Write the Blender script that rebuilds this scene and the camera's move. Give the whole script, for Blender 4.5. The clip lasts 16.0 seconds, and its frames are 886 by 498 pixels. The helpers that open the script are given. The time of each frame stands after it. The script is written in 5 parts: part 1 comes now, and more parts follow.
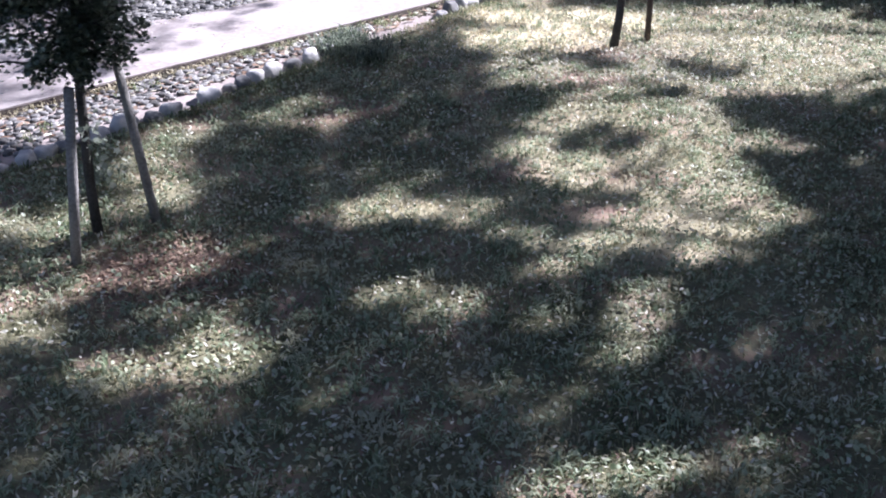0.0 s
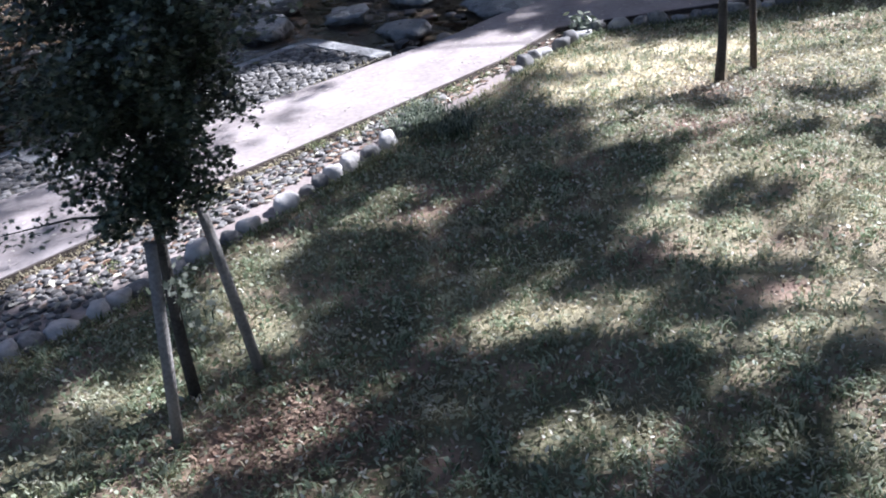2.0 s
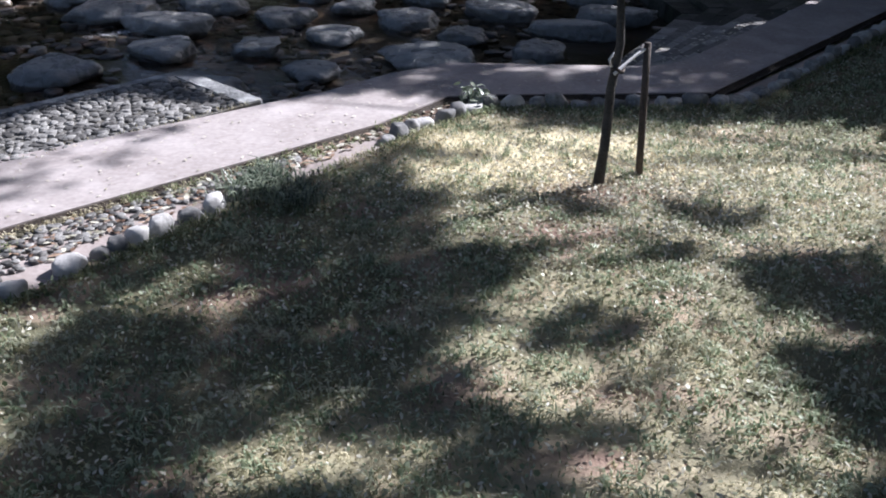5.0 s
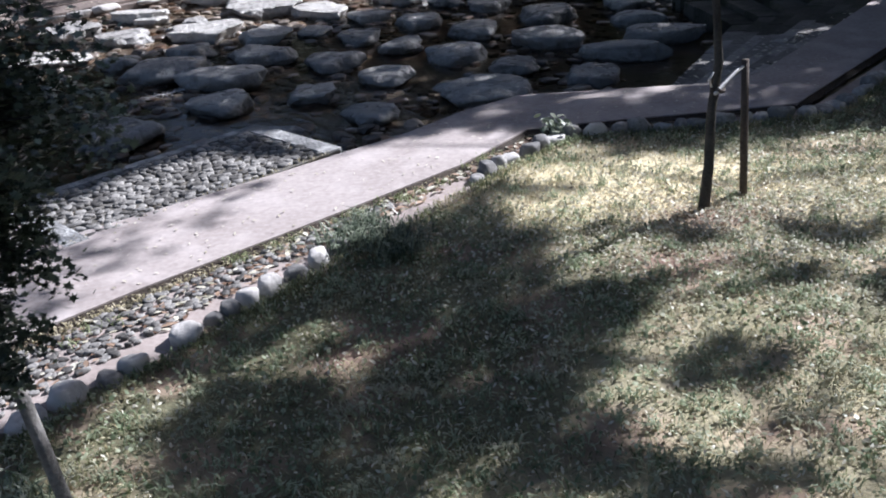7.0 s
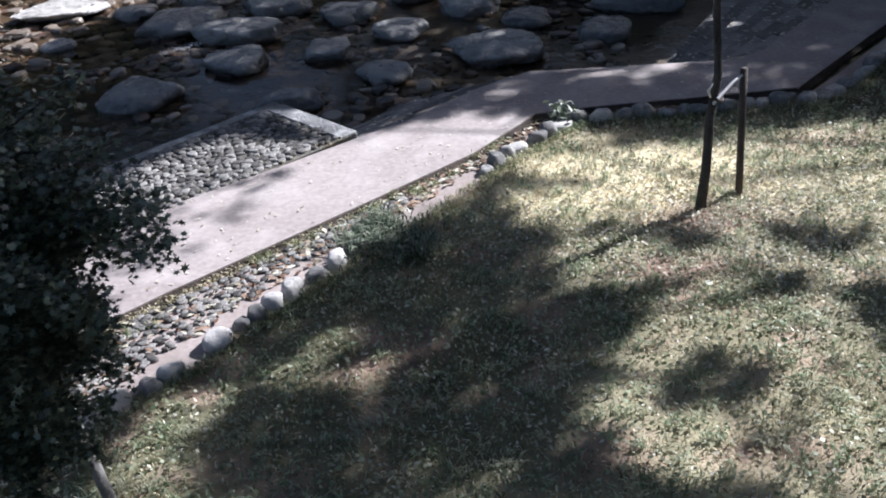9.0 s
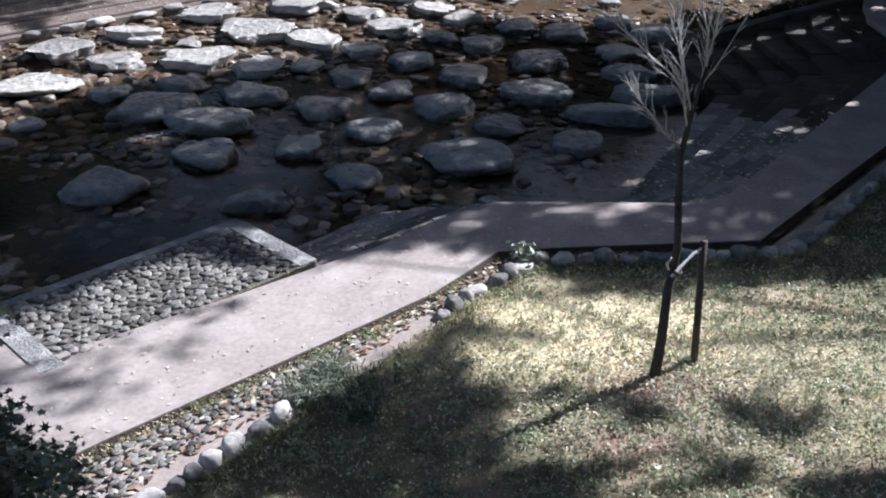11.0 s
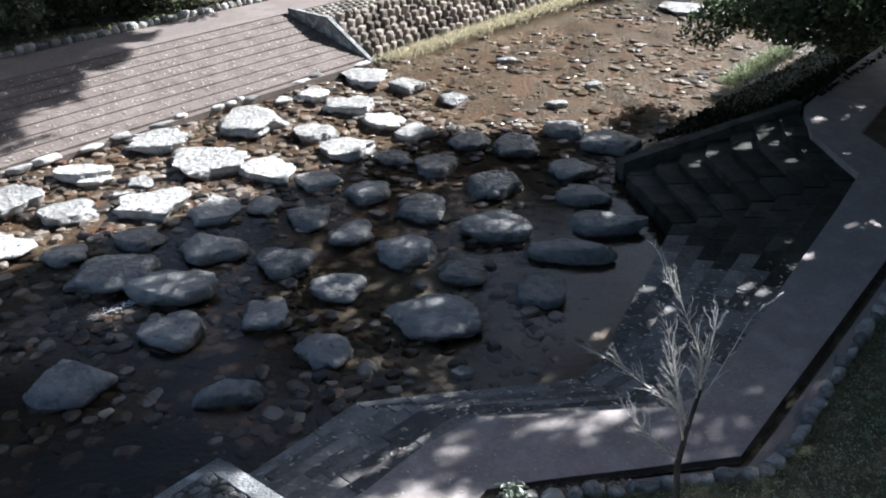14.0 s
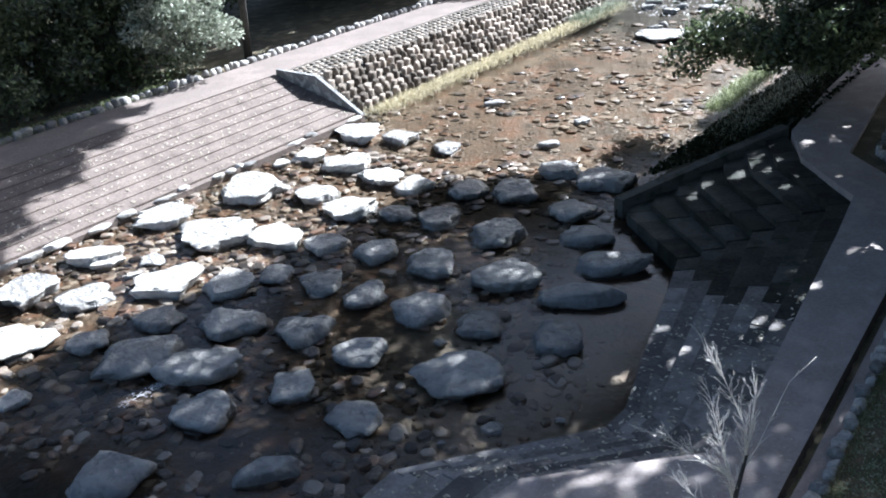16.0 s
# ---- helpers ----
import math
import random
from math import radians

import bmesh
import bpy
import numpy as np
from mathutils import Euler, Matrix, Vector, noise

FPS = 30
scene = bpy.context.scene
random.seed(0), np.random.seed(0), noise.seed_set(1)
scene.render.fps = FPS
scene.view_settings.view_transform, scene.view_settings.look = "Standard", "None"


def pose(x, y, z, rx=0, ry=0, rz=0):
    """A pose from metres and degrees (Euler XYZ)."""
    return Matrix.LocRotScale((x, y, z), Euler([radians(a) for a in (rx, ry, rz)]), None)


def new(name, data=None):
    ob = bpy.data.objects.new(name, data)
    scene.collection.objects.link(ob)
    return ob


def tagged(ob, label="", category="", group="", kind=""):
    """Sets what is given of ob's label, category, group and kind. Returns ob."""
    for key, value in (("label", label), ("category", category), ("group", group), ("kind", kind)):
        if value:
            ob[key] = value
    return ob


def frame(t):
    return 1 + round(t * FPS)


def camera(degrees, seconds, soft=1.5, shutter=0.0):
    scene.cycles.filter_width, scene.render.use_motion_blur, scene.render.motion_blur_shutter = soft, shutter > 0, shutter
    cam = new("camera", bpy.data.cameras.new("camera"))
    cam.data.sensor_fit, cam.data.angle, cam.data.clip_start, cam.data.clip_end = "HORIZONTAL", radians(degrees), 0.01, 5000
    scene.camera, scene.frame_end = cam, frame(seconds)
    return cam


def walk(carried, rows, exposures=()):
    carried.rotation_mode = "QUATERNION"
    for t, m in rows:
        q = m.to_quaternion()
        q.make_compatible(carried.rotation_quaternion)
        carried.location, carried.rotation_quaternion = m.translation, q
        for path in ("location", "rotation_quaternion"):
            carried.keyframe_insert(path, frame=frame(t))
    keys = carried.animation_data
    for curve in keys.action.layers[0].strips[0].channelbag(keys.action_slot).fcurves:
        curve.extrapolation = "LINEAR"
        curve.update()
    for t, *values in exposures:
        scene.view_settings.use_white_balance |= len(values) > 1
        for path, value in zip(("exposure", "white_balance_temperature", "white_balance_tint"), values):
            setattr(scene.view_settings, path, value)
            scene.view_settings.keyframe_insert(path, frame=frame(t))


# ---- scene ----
cam = camera(49.9, 16.0, 1.9)
METRES, EYE, TILT, LEAN, TURN = 13.0, 4.43, -30.9, -1.14, 0.0
ROWS = [
    (0.0, 0.0, 0.0, 0.0, -0.0, 0.0, 0.0),
    (0.5, -0.0434, 0.0358, 0.0189, 1.15, 1.63, 3.13),
    (1.0, -0.0647, 0.0648, 0.0342, 2.78, 2.95, 6.67),
    (1.5, -0.0728, 0.0896, 0.0446, 3.02, 2.96, 7.21),
    (2.0, -0.0622, 0.1079, 0.0561, 2.67, 2.33, 7.45),
    (2.5, -0.0267, 0.121, 0.0561, 2.81, 2.44, 6.52),
    (3.0, 0.0007, 0.132, 0.0591, -0.0, 1.73, 2.52),
    (5.5, 0.0349, 0.2283, 0.1131, -0.97, 5.19, 0.54),
    (6.0, 0.0174, 0.2402, 0.1166, -1.12, 5.87, 1.57),
    (6.5, -0.0027, 0.2392, 0.1177, -0.52, 5.84, 0.93),
    (7.0, -0.0253, 0.2287, 0.1173, 1.39, 6.05, 4.67),
    (7.5, -0.0303, 0.2137, 0.1097, 1.93, 1.89, 2.74),
    (8.0, -0.0335, 0.2018, 0.116, 1.67, 1.73, 2.95),
    (8.5, -0.0275, 0.1834, 0.1486, 1.85, 1.31, 3.69),
    (9.0, -0.0157, 0.1721, 0.1914, 2.16, 0.54, 4.34),
    (9.5, 0.0032, 0.1716, 0.2274, 1.58, 4.05, 0.5),
    (12.0, -0.0002, 0.1847, 0.3328, -0.13, 2.82, 1.63),
    (12.5, -0.0111, 0.1818, 0.3823, 0.33, 2.19, 2.0),
    (13.0, -0.02, 0.1746, 0.4303, 0.59, 2.62, 1.4),
    (13.5, -0.0259, 0.1673, 0.4894, 0.25, 3.35, 1.84),
    (14.0, -0.0327, 0.1611, 0.5303, -3.01, 4.37, 4.04),
    (14.5, -0.0414, 0.1429, 0.5745, -4.98, 4.03, 6.53),
    (15.0, -0.0497, 0.1293, 0.6096, -6.71, 4.72, 4.55),
    (15.5, -0.0618, 0.1259, 0.6055, -6.5, 5.92, 4.13),
    (16.0, -0.0749, 0.1186, 0.5892, -3.29, 5.91, 8.91),
]
walk(cam, [(t, pose(0, 0, EYE, TILT, LEAN, TURN) @ pose(METRES * x, METRES * y, METRES * z, 90 + pitch, roll, yaw)) for t, x, y, z, yaw, pitch, roll in ROWS],
     [(0.0, 1.6, 5550, 23), (1.0, 1.57, 5530, 23), (1.5, 1.47, 5500, 20), (3.0, 1.41, 5700, 17), (5.5, 1.09, 5680, 16), (9.0, 1.08, 5720, 15), (12.5, 0.95, 5720, 14), (14.0, 1.42, 5750, 9), (14.5, 1.9, 5600, 9), (15.0, 1.93, 5500, 10), (16.0, 1.93, 5500, 9)])

# ---- light ----
SUN_AZ = Vector((0.83, 0.555, 0.0)).normalized()
SUN_EL = radians(38)
SUN_DIR = SUN_AZ * math.cos(SUN_EL) + Vector((0, 0, math.sin(SUN_EL)))
sun = new("sun", bpy.data.lights.new("sun", "SUN"))
sun.data.energy, sun.data.angle, sun.data.color = 5.0, radians(0.6), (1.0, 0.96, 0.9)
sun.rotation_mode = "QUATERNION"
sun.rotation_quaternion = SUN_DIR.to_track_quat("Z", "Y")
world = bpy.data.worlds.new("sky")
scene.world = world
world.use_nodes = True
sky = world.node_tree.nodes.new("ShaderNodeTexSky")
sky.sky_type, sky.sun_disc = "NISHITA", False
sky.dust_density = 3.0
sky.sun_elevation, sky.sun_rotation = SUN_EL, math.atan2(SUN_AZ.x, SUN_AZ.y)
background = world.node_tree.nodes["Background"]
background.inputs["Strength"].default_value = 0.046
world.node_tree.links.new(sky.outputs[0], background.inputs["Color"])


# ---- materials ----
def material(name, dark, light, third=None, big=0.8, fine=25.0, rough=0.85, bump=0.4, depth=0.02, gloss=0.3, vary=0.0, island=False, speck=0.0, leaf=0.0):
    """Base colour from coarse and fine noise in world metres, with fine relief. vary: difference from piece to piece."""
    m = bpy.data.materials.new(name)
    m.use_nodes = True
    nt = m.node_tree
    link, node = nt.links.new, nt.nodes.new
    shader, out = nt.nodes["Principled BSDF"], nt.nodes["Material Output"]
    place = node("ShaderNodeNewGeometry")
    where = place.outputs["Position"]
    coarse, small = node("ShaderNodeTexNoise"), node("ShaderNodeTexNoise")
    coarse.inputs["Scale"].default_value, coarse.inputs["Detail"].default_value = big, 5
    small.inputs["Scale"].default_value, small.inputs["Detail"].default_value = fine, 6
    link(where, coarse.inputs["Vector"]), link(where, small.inputs["Vector"])
    ramp = node("ShaderNodeValToRGB")
    ramp.color_ramp.elements[0].position, ramp.color_ramp.elements[1].position = 0.32, 0.68
    ramp.color_ramp.elements[0].color, ramp.color_ramp.elements[1].color = (*dark, 1), (*light, 1)
    blend = node("ShaderNodeMix")
    blend.inputs[0].default_value = 0.5
    link(coarse.outputs[0], blend.inputs[2]), link(small.outputs[0], blend.inputs[3])
    value = blend.outputs[0]
    if vary:
        source = place.outputs["Random Per Island"] if island else node("ShaderNodeObjectInfo").outputs["Random"]
        shift = node("ShaderNodeMath")
        shift.operation = "MULTIPLY_ADD"
        shift.inputs[1].default_value = vary
        link(source, shift.inputs[0])
        low = node("ShaderNodeMath")
        low.operation = "SUBTRACT"
        low.inputs[1].default_value = vary / 2
        link(value, low.inputs[0]), link(low.outputs[0], shift.inputs[2])
        value = shift.outputs[0]
    link(value, ramp.inputs[0])
    colour = ramp.outputs[0]
    if third:
        patch, mask, mix = node("ShaderNodeTexNoise"), node("ShaderNodeValToRGB"), node("ShaderNodeMix")
        patch.inputs["Scale"].default_value, patch.inputs["Detail"].default_value = big * 2.3, 4
        link(where, patch.inputs["Vector"])
        mask.color_ramp.elements[0].position, mask.color_ramp.elements[1].position = 0.5, 0.66
        link(patch.outputs[0], mask.inputs[0])
        mix.data_type = "RGBA"
        mix.inputs[7].default_value = (*third, 1)
        link(mask.outputs[0], mix.inputs[0]), link(colour, mix.inputs[6])
        colour = mix.outputs[2]
    if speck:
        cells, mask, mix = node("ShaderNodeTexVoronoi"), node("ShaderNodeMapRange"), node("ShaderNodeMix")
        cells.inputs["Scale"].default_value = speck
        link(where, cells.inputs["Vector"])
        mask.inputs[1].default_value, mask.inputs[2].default_value = 0.1, 0.9
        mask.inputs[3].default_value, mask.inputs[4].default_value = 0.94, 1.06
        tone = node("ShaderNodeSeparateColor")
        link(cells.outputs["Color"], tone.inputs[0]), link(tone.outputs[0], mask.inputs[0])
        scale = node("ShaderNodeVectorMath")
        scale.operation = "SCALE"
        link(colour, scale.inputs[0]), link(mask.outputs[0], scale.inputs["Scale"])
        colour = scale.outputs[0]
    link(colour, shader.inputs["Base Color"])
    shader.inputs["Roughness"].default_value = rough
    shader.inputs["Specular IOR Level"].default_value = gloss
    if bump:
        relief = node("ShaderNodeBump")
        relief.inputs["Strength"].default_value, relief.inputs["Distance"].default_value = bump, depth
        link(small.outputs[0], relief.inputs["Height"]), link(relief.outputs[0], shader.inputs["Normal"])
    if leaf:
        thin, both = node("ShaderNodeBsdfTranslucent"), node("ShaderNodeMixShader")
        link(colour, thin.inputs["Color"])
        both.inputs[0].default_value = leaf
        link(shader.outputs[0], both.inputs[1]), link(thin.outputs[0], both.inputs[2]), link(both.outputs[0], out.inputs["Surface"])
    return m


def tint(mat, attribute, colour):
    """Blends a colour into the base colour where the mesh attribute is high."""
    nt = mat.node_tree
    base = nt.nodes["Principled BSDF"].inputs["Base Color"]
    source = base.links[0].from_socket
    where, mix = nt.nodes.new("ShaderNodeAttribute"), nt.nodes.new("ShaderNodeMix")
    where.attribute_name = attribute
    mix.data_type = "RGBA"
    mix.inputs[7].default_value = (*colour, 1)
    nt.links.new(where.outputs["Fac"], mix.inputs[0])
    nt.links.new(source, mix.inputs[6])
    nt.links.new(mix.outputs[2], base)


THATCH = material("lawn_thatch", (0.06, 0.066, 0.036), (0.23, 0.212, 0.13), (0.3, 0.215, 0.165), big=0.55, fine=26, bump=0.7, depth=0.02)
tint(THATCH, "dry", (0.68, 0.6, 0.4))
tint(THATCH, "bare", (0.24, 0.15, 0.12))
FLECK = material("pale_dry_leaf", (0.42, 0.39, 0.29), (0.78, 0.75, 0.64), big=2, fine=9, rough=0.5, bump=0, vary=0.5, island=True, leaf=0.25)
BUSH = material("bush_leaf", (0.16, 0.19, 0.13), (0.5, 0.53, 0.44), big=2, fine=8, rough=0.35, bump=0, gloss=0.6, vary=0.6, island=True, leaf=0.3)
BAND = material("edge_concrete", (0.26, 0.218, 0.2), (0.42, 0.362, 0.338), (0.3, 0.255, 0.232), big=0.8, fine=18, rough=0.9, bump=0.5, depth=0.01)
SOIL = material("soil", (0.05, 0.045, 0.03), (0.14, 0.125, 0.08), (0.2, 0.16, 0.11), big=0.7, fine=18, bump=0.6, depth=0.03)
GRASS = material("grass", (0.08, 0.105, 0.05), (0.325, 0.338, 0.18), (0.46, 0.405, 0.26), big=0.5, fine=9, rough=0.6, bump=0, gloss=0.35, vary=0.6, island=True, leaf=0.45)
DRYGRASS = material("dry_grass", (0.42, 0.36, 0.21), (0.84, 0.76, 0.53), big=0.8, fine=9, rough=0.6, bump=0, gloss=0.3, vary=0.6, island=True, leaf=0.35)
CLOVER = material("clover", (0.17, 0.22, 0.12), (0.45, 0.5, 0.34), (0.47, 0.46, 0.33), big=0.6, fine=6, rough=0.45, bump=0, gloss=0.5, vary=0.7, island=True, leaf=0.4)
LITTER = material("dry_leaves", (0.12, 0.07, 0.045), (0.34, 0.24, 0.17), big=2, fine=9, rough=0.7, bump=0, vary=0.6, island=True)
ROCK = material("rock", (0.26, 0.252, 0.243), (0.56, 0.54, 0.51), (0.44, 0.425, 0.4), big=1.3, fine=6, rough=0.42, bump=0.9, depth=0.09, gloss=0.6, vary=0.3)
# wetness of the stones and tree shade on them, mixed in one dark tint
tint(ROCK, "wet_shade", (0.09, 0.094, 0.1))


def weathered(mat, gloss_low, gloss_high):
    """Pitted, chipped relief over the coarse one, and shine that changes from patch to patch."""
    nt = mat.node_tree
    link, node = nt.links.new, nt.nodes.new
    shader = nt.nodes["Principled BSDF"]
    place, pits, chips, total, relief = node("ShaderNodeNewGeometry"), node("ShaderNodeTexNoise"), node("ShaderNodeTexVoronoi"), node("ShaderNodeMath"), node("ShaderNodeBump")
    pits.inputs["Scale"].default_value, pits.inputs["Detail"].default_value, pits.inputs["Roughness"].default_value = 13, 8, 0.75
    chips.inputs["Scale"].default_value = 5.5
    total.operation = "ADD"
    link(place.outputs["Position"], pits.inputs["Vector"]), link(place.outputs["Position"], chips.inputs["Vector"])
    link(pits.outputs[0], total.inputs[0]), link(chips.outputs["Distance"], total.inputs[1])
    relief.inputs["Strength"].default_value, relief.inputs["Distance"].default_value = 0.8, 0.035
    link(total.outputs[0], relief.inputs["Height"])
    link(shader.inputs["Normal"].links[0].from_socket, relief.inputs["Normal"]), link(relief.outputs[0], shader.inputs["Normal"])
    shine, ranged = node("ShaderNodeTexNoise"), node("ShaderNodeMapRange")
    shine.inputs["Scale"].default_value, shine.inputs["Detail"].default_value = 2.2, 4
    link(place.outputs["Position"], shine.inputs["Vector"]), link(shine.outputs[0], ranged.inputs[0])
    ranged.inputs[1].default_value, ranged.inputs[2].default_value, ranged.inputs[3].default_value, ranged.inputs[4].default_value = 0.38, 0.62, gloss_low, gloss_high
    link(ranged.outputs[0], shader.inputs["Roughness"])


weathered(ROCK, 0.16, 0.55)
COBBLE = material("cobble", (0.07, 0.066, 0.062), (0.27, 0.26, 0.245), big=2, fine=20, rough=0.65, bump=0.8, gloss=0.4, vary=0.5)
COBBLE_REST = material("cobble_rest", (0.07, 0.066, 0.062), (0.27, 0.26, 0.245), big=2, fine=20, rough=0.65, bump=0.8, gloss=0.4, vary=0.5, island=True)
COBBLE_ISLAND = material("cobble_mass", (0.12, 0.1, 0.084), (0.36, 0.31, 0.265), big=2, fine=22, rough=0.75, bump=0.6, gloss=0.3, vary=0.5, island=True)
GRAVEL = material("gravel", (0.03, 0.023, 0.018), (0.27, 0.23, 0.19), (0.14, 0.082, 0.052), big=1, fine=14, rough=0.4, bump=0.8, gloss=0.6, vary=1.0, island=True)
MORTAR = material("mortar", (0.06, 0.056, 0.05), (0.2, 0.19, 0.17), (0.1, 0.085, 0.06), big=1.2, fine=35, rough=0.9, bump=0.5)
CONCRETE = material("concrete_path", (0.3, 0.258, 0.244), (0.43, 0.383, 0.366), (0.44, 0.393, 0.378), big=0.7, fine=14, rough=0.85, bump=0.35, depth=0.01, speck=17)
COPING = material("coping_concrete", (0.13, 0.132, 0.135), (0.34, 0.34, 0.335), (0.52, 0.52, 0.51), big=1.5, fine=26, rough=0.85, bump=1.0, depth=0.03)
STEPSTONE = material("step_stone", (0.088, 0.071, 0.062), (0.265, 0.22, 0.196), (0.175, 0.142, 0.127), big=1.6, fine=13, rough=0.85, bump=0.6, depth=0.04)
# near-black copy of the step stone, with the bay's heavy shade in its colour
SHADE_STEP = material("shade_step_stone", (0.018, 0.02, 0.017), (0.1, 0.1, 0.089), (0.04, 0.046, 0.034), big=0.9, fine=12, rough=0.75, bump=0.8, depth=0.03, gloss=0.2, vary=0.4)
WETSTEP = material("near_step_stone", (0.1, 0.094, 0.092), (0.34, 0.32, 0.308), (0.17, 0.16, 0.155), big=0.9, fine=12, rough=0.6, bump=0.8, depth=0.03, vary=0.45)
BED = material("creek_bed", (0.03, 0.023, 0.017), (0.15, 0.11, 0.078), (0.14, 0.08, 0.05), big=0.5, fine=7, rough=0.45, bump=1.0, depth=0.06, gloss=0.5)
# sky reflection of the mid-creek water as a pale bed tint
tint(BED, "sky_sheen", (0.31, 0.295, 0.265))
tint(BED, "dark_share", (0.008, 0.009, 0.008))
BARK_PALE = material("pale_bark", (0.16, 0.15, 0.14), (0.36, 0.34, 0.32), big=4, fine=40, rough=0.85, bump=0.6)
BARK = material("bark", (0.03, 0.028, 0.026), (0.1, 0.092, 0.084), big=4, fine=40, rough=0.9, bump=0.7)
TWIG = material("twig_bark", (0.42, 0.405, 0.385), (0.78, 0.755, 0.73), big=4, fine=40, rough=0.6, bump=0.3)
STAKE = material("stake_wood", (0.04, 0.032, 0.027), (0.12, 0.095, 0.08), big=3, fine=30, rough=0.85, bump=0.5)
DAMP = material("damp_soil", (0.018, 0.014, 0.011), (0.075, 0.058, 0.045), big=2, fine=30, rough=0.9, bump=0.8, depth=0.02)
KERB = material("kerb_stone", (0.18, 0.175, 0.17), (0.5, 0.48, 0.46), big=2, fine=16, rough=0.75, bump=0.8, gloss=0.3, vary=0.6)
FARPATH = material("far_path_paving", (0.15, 0.125, 0.112), (0.29, 0.245, 0.222), (0.2, 0.168, 0.152), big=0.6, fine=10, rough=0.9, bump=0.5)
# earth colour taken near black for the shade on the near bank
SHADE_BANK = material("shade_bank_earth", (0.015, 0.017, 0.011), (0.055, 0.055, 0.035), (0.03, 0.038, 0.02), big=0.8, fine=12, rough=0.9, bump=0.8, depth=0.04)
MAPLE = material("maple_leaf", (0.034, 0.05, 0.032), (0.19, 0.225, 0.15), big=3, fine=12, rough=0.3, bump=0, gloss=0.8, vary=0.7, island=True, leaf=0.17)
# near-black leaves: the near bank's shade is put into their colour
SHADE_CREEPER = material("shade_creeper_leaf", (0.008, 0.012, 0.006), (0.032, 0.042, 0.02), big=3, fine=12, rough=0.85, bump=0, gloss=0.08, vary=0.6, island=True, leaf=0.1)
WOODS = material("woods_leaf", (0.03, 0.043, 0.022), (0.12, 0.15, 0.07), big=3, fine=12, rough=0.45, bump=0, gloss=0.5, vary=0.6, island=True, leaf=0.25)
REVSTONE = material("bank_wall_stone", (0.1, 0.082, 0.066), (0.36, 0.305, 0.255), big=2, fine=14, rough=0.8, bump=0.8, depth=0.03, gloss=0.3, vary=0.55)
LEAF = material("broad_leaf", (0.025, 0.04, 0.02), (0.1, 0.14, 0.06), big=0.8, fine=6, rough=0.4, bump=0, gloss=0.5, vary=0.6, island=True, leaf=0.25)
BANKLEAF = material("bank_tree_leaf", (0.045, 0.066, 0.036), (0.19, 0.235, 0.12), big=0.8, fine=6, rough=0.4, bump=0, gloss=0.5, vary=0.6, island=True, leaf=0.3)
TUFT = material("tuft_grass", (0.06, 0.085, 0.055), (0.34, 0.38, 0.28), big=2, fine=8, rough=0.4, bump=0, gloss=0.6, vary=0.7, island=True, leaf=0.35)
REED = material("bank_grass", (0.36, 0.32, 0.19), (0.78, 0.71, 0.52), big=2, fine=8, rough=0.6, bump=0, vary=0.6, island=True, leaf=0.35)
WEED = material("kerb_weed", (0.1, 0.13, 0.05), (0.4, 0.44, 0.25), big=2, fine=8, rough=0.5, bump=0, vary=0.6, island=True, leaf=0.4)
TIE = material("white_tie_cloth", (0.5, 0.5, 0.5), (0.75, 0.75, 0.76), big=5, fine=40, rough=0.8, bump=0.3)


def water_material():
    m = bpy.data.materials.new("creek_water")
    m.use_nodes = True
    nt = m.node_tree
    link, node = nt.links.new, nt.nodes.new
    clear, mirror, mix, fresnel = node("ShaderNodeBsdfTransparent"), node("ShaderNodeBsdfGlossy"), node("ShaderNodeMixShader"), node("ShaderNodeFresnel")
    ripple, relief, place = node("ShaderNodeTexNoise"), node("ShaderNodeBump"), node("ShaderNodeNewGeometry")
    clear.inputs[0].default_value = (0.86, 0.81, 0.72, 1)
    mirror.inputs["Roughness"].default_value = 0.06
    fresnel.inputs[0].default_value = 1.33
    ripple.inputs["Scale"].default_value, ripple.inputs["Detail"].default_value = 5, 4
    relief.inputs["Strength"].default_value, relief.inputs["Distance"].default_value = 0.36, 0.03
    link(place.outputs["Position"], ripple.inputs["Vector"]), link(ripple.outputs[0], relief.inputs["Height"])
    link(relief.outputs[0], mirror.inputs["Normal"]), link(relief.outputs[0], fresnel.inputs["Normal"])
    link(fresnel.outputs[0], mix.inputs[0]), link(clear.outputs[0], mix.inputs[1]), link(mirror.outputs[0], mix.inputs[2])
    link(mix.outputs[0], nt.nodes["Material Output"].inputs["Surface"])
    return m


WATER = water_material()


# ---- builders ----
def holder(name, x=0.0, y=0.0, z=0.0):
    ob = new(name)
    ob.empty_display_size = 0.1
    ob.location = (x, y, z)
    return ob


def put_mesh(name, mesh, mat, parent=None, label="", smooth=False):
    """Links a mesh built in world metres, as a thing or as a part of parent (an object that is only moved, not turned)."""
    if mat and not mesh.materials:
        mesh.materials.append(mat)
    if smooth:
        mesh.polygons.foreach_set("use_smooth", [True] * len(mesh.polygons))
    ob = new(name, mesh)
    if parent:
        ob.parent = parent
        ob.location = -parent.location
        if parent.parent:
            ob.location -= parent.parent.location
    if label:
        ob["label"] = label
    return ob


def arrays(name, verts, faces, mat, parent=None, label="", smooth=False):
    mesh = bpy.data.meshes.new(name)
    mesh.from_pydata(np.asarray(verts, float).tolist(), [], faces.tolist() if isinstance(faces, np.ndarray) else faces)
    mesh.update()
    return put_mesh(name, mesh, mat, parent, label, smooth)


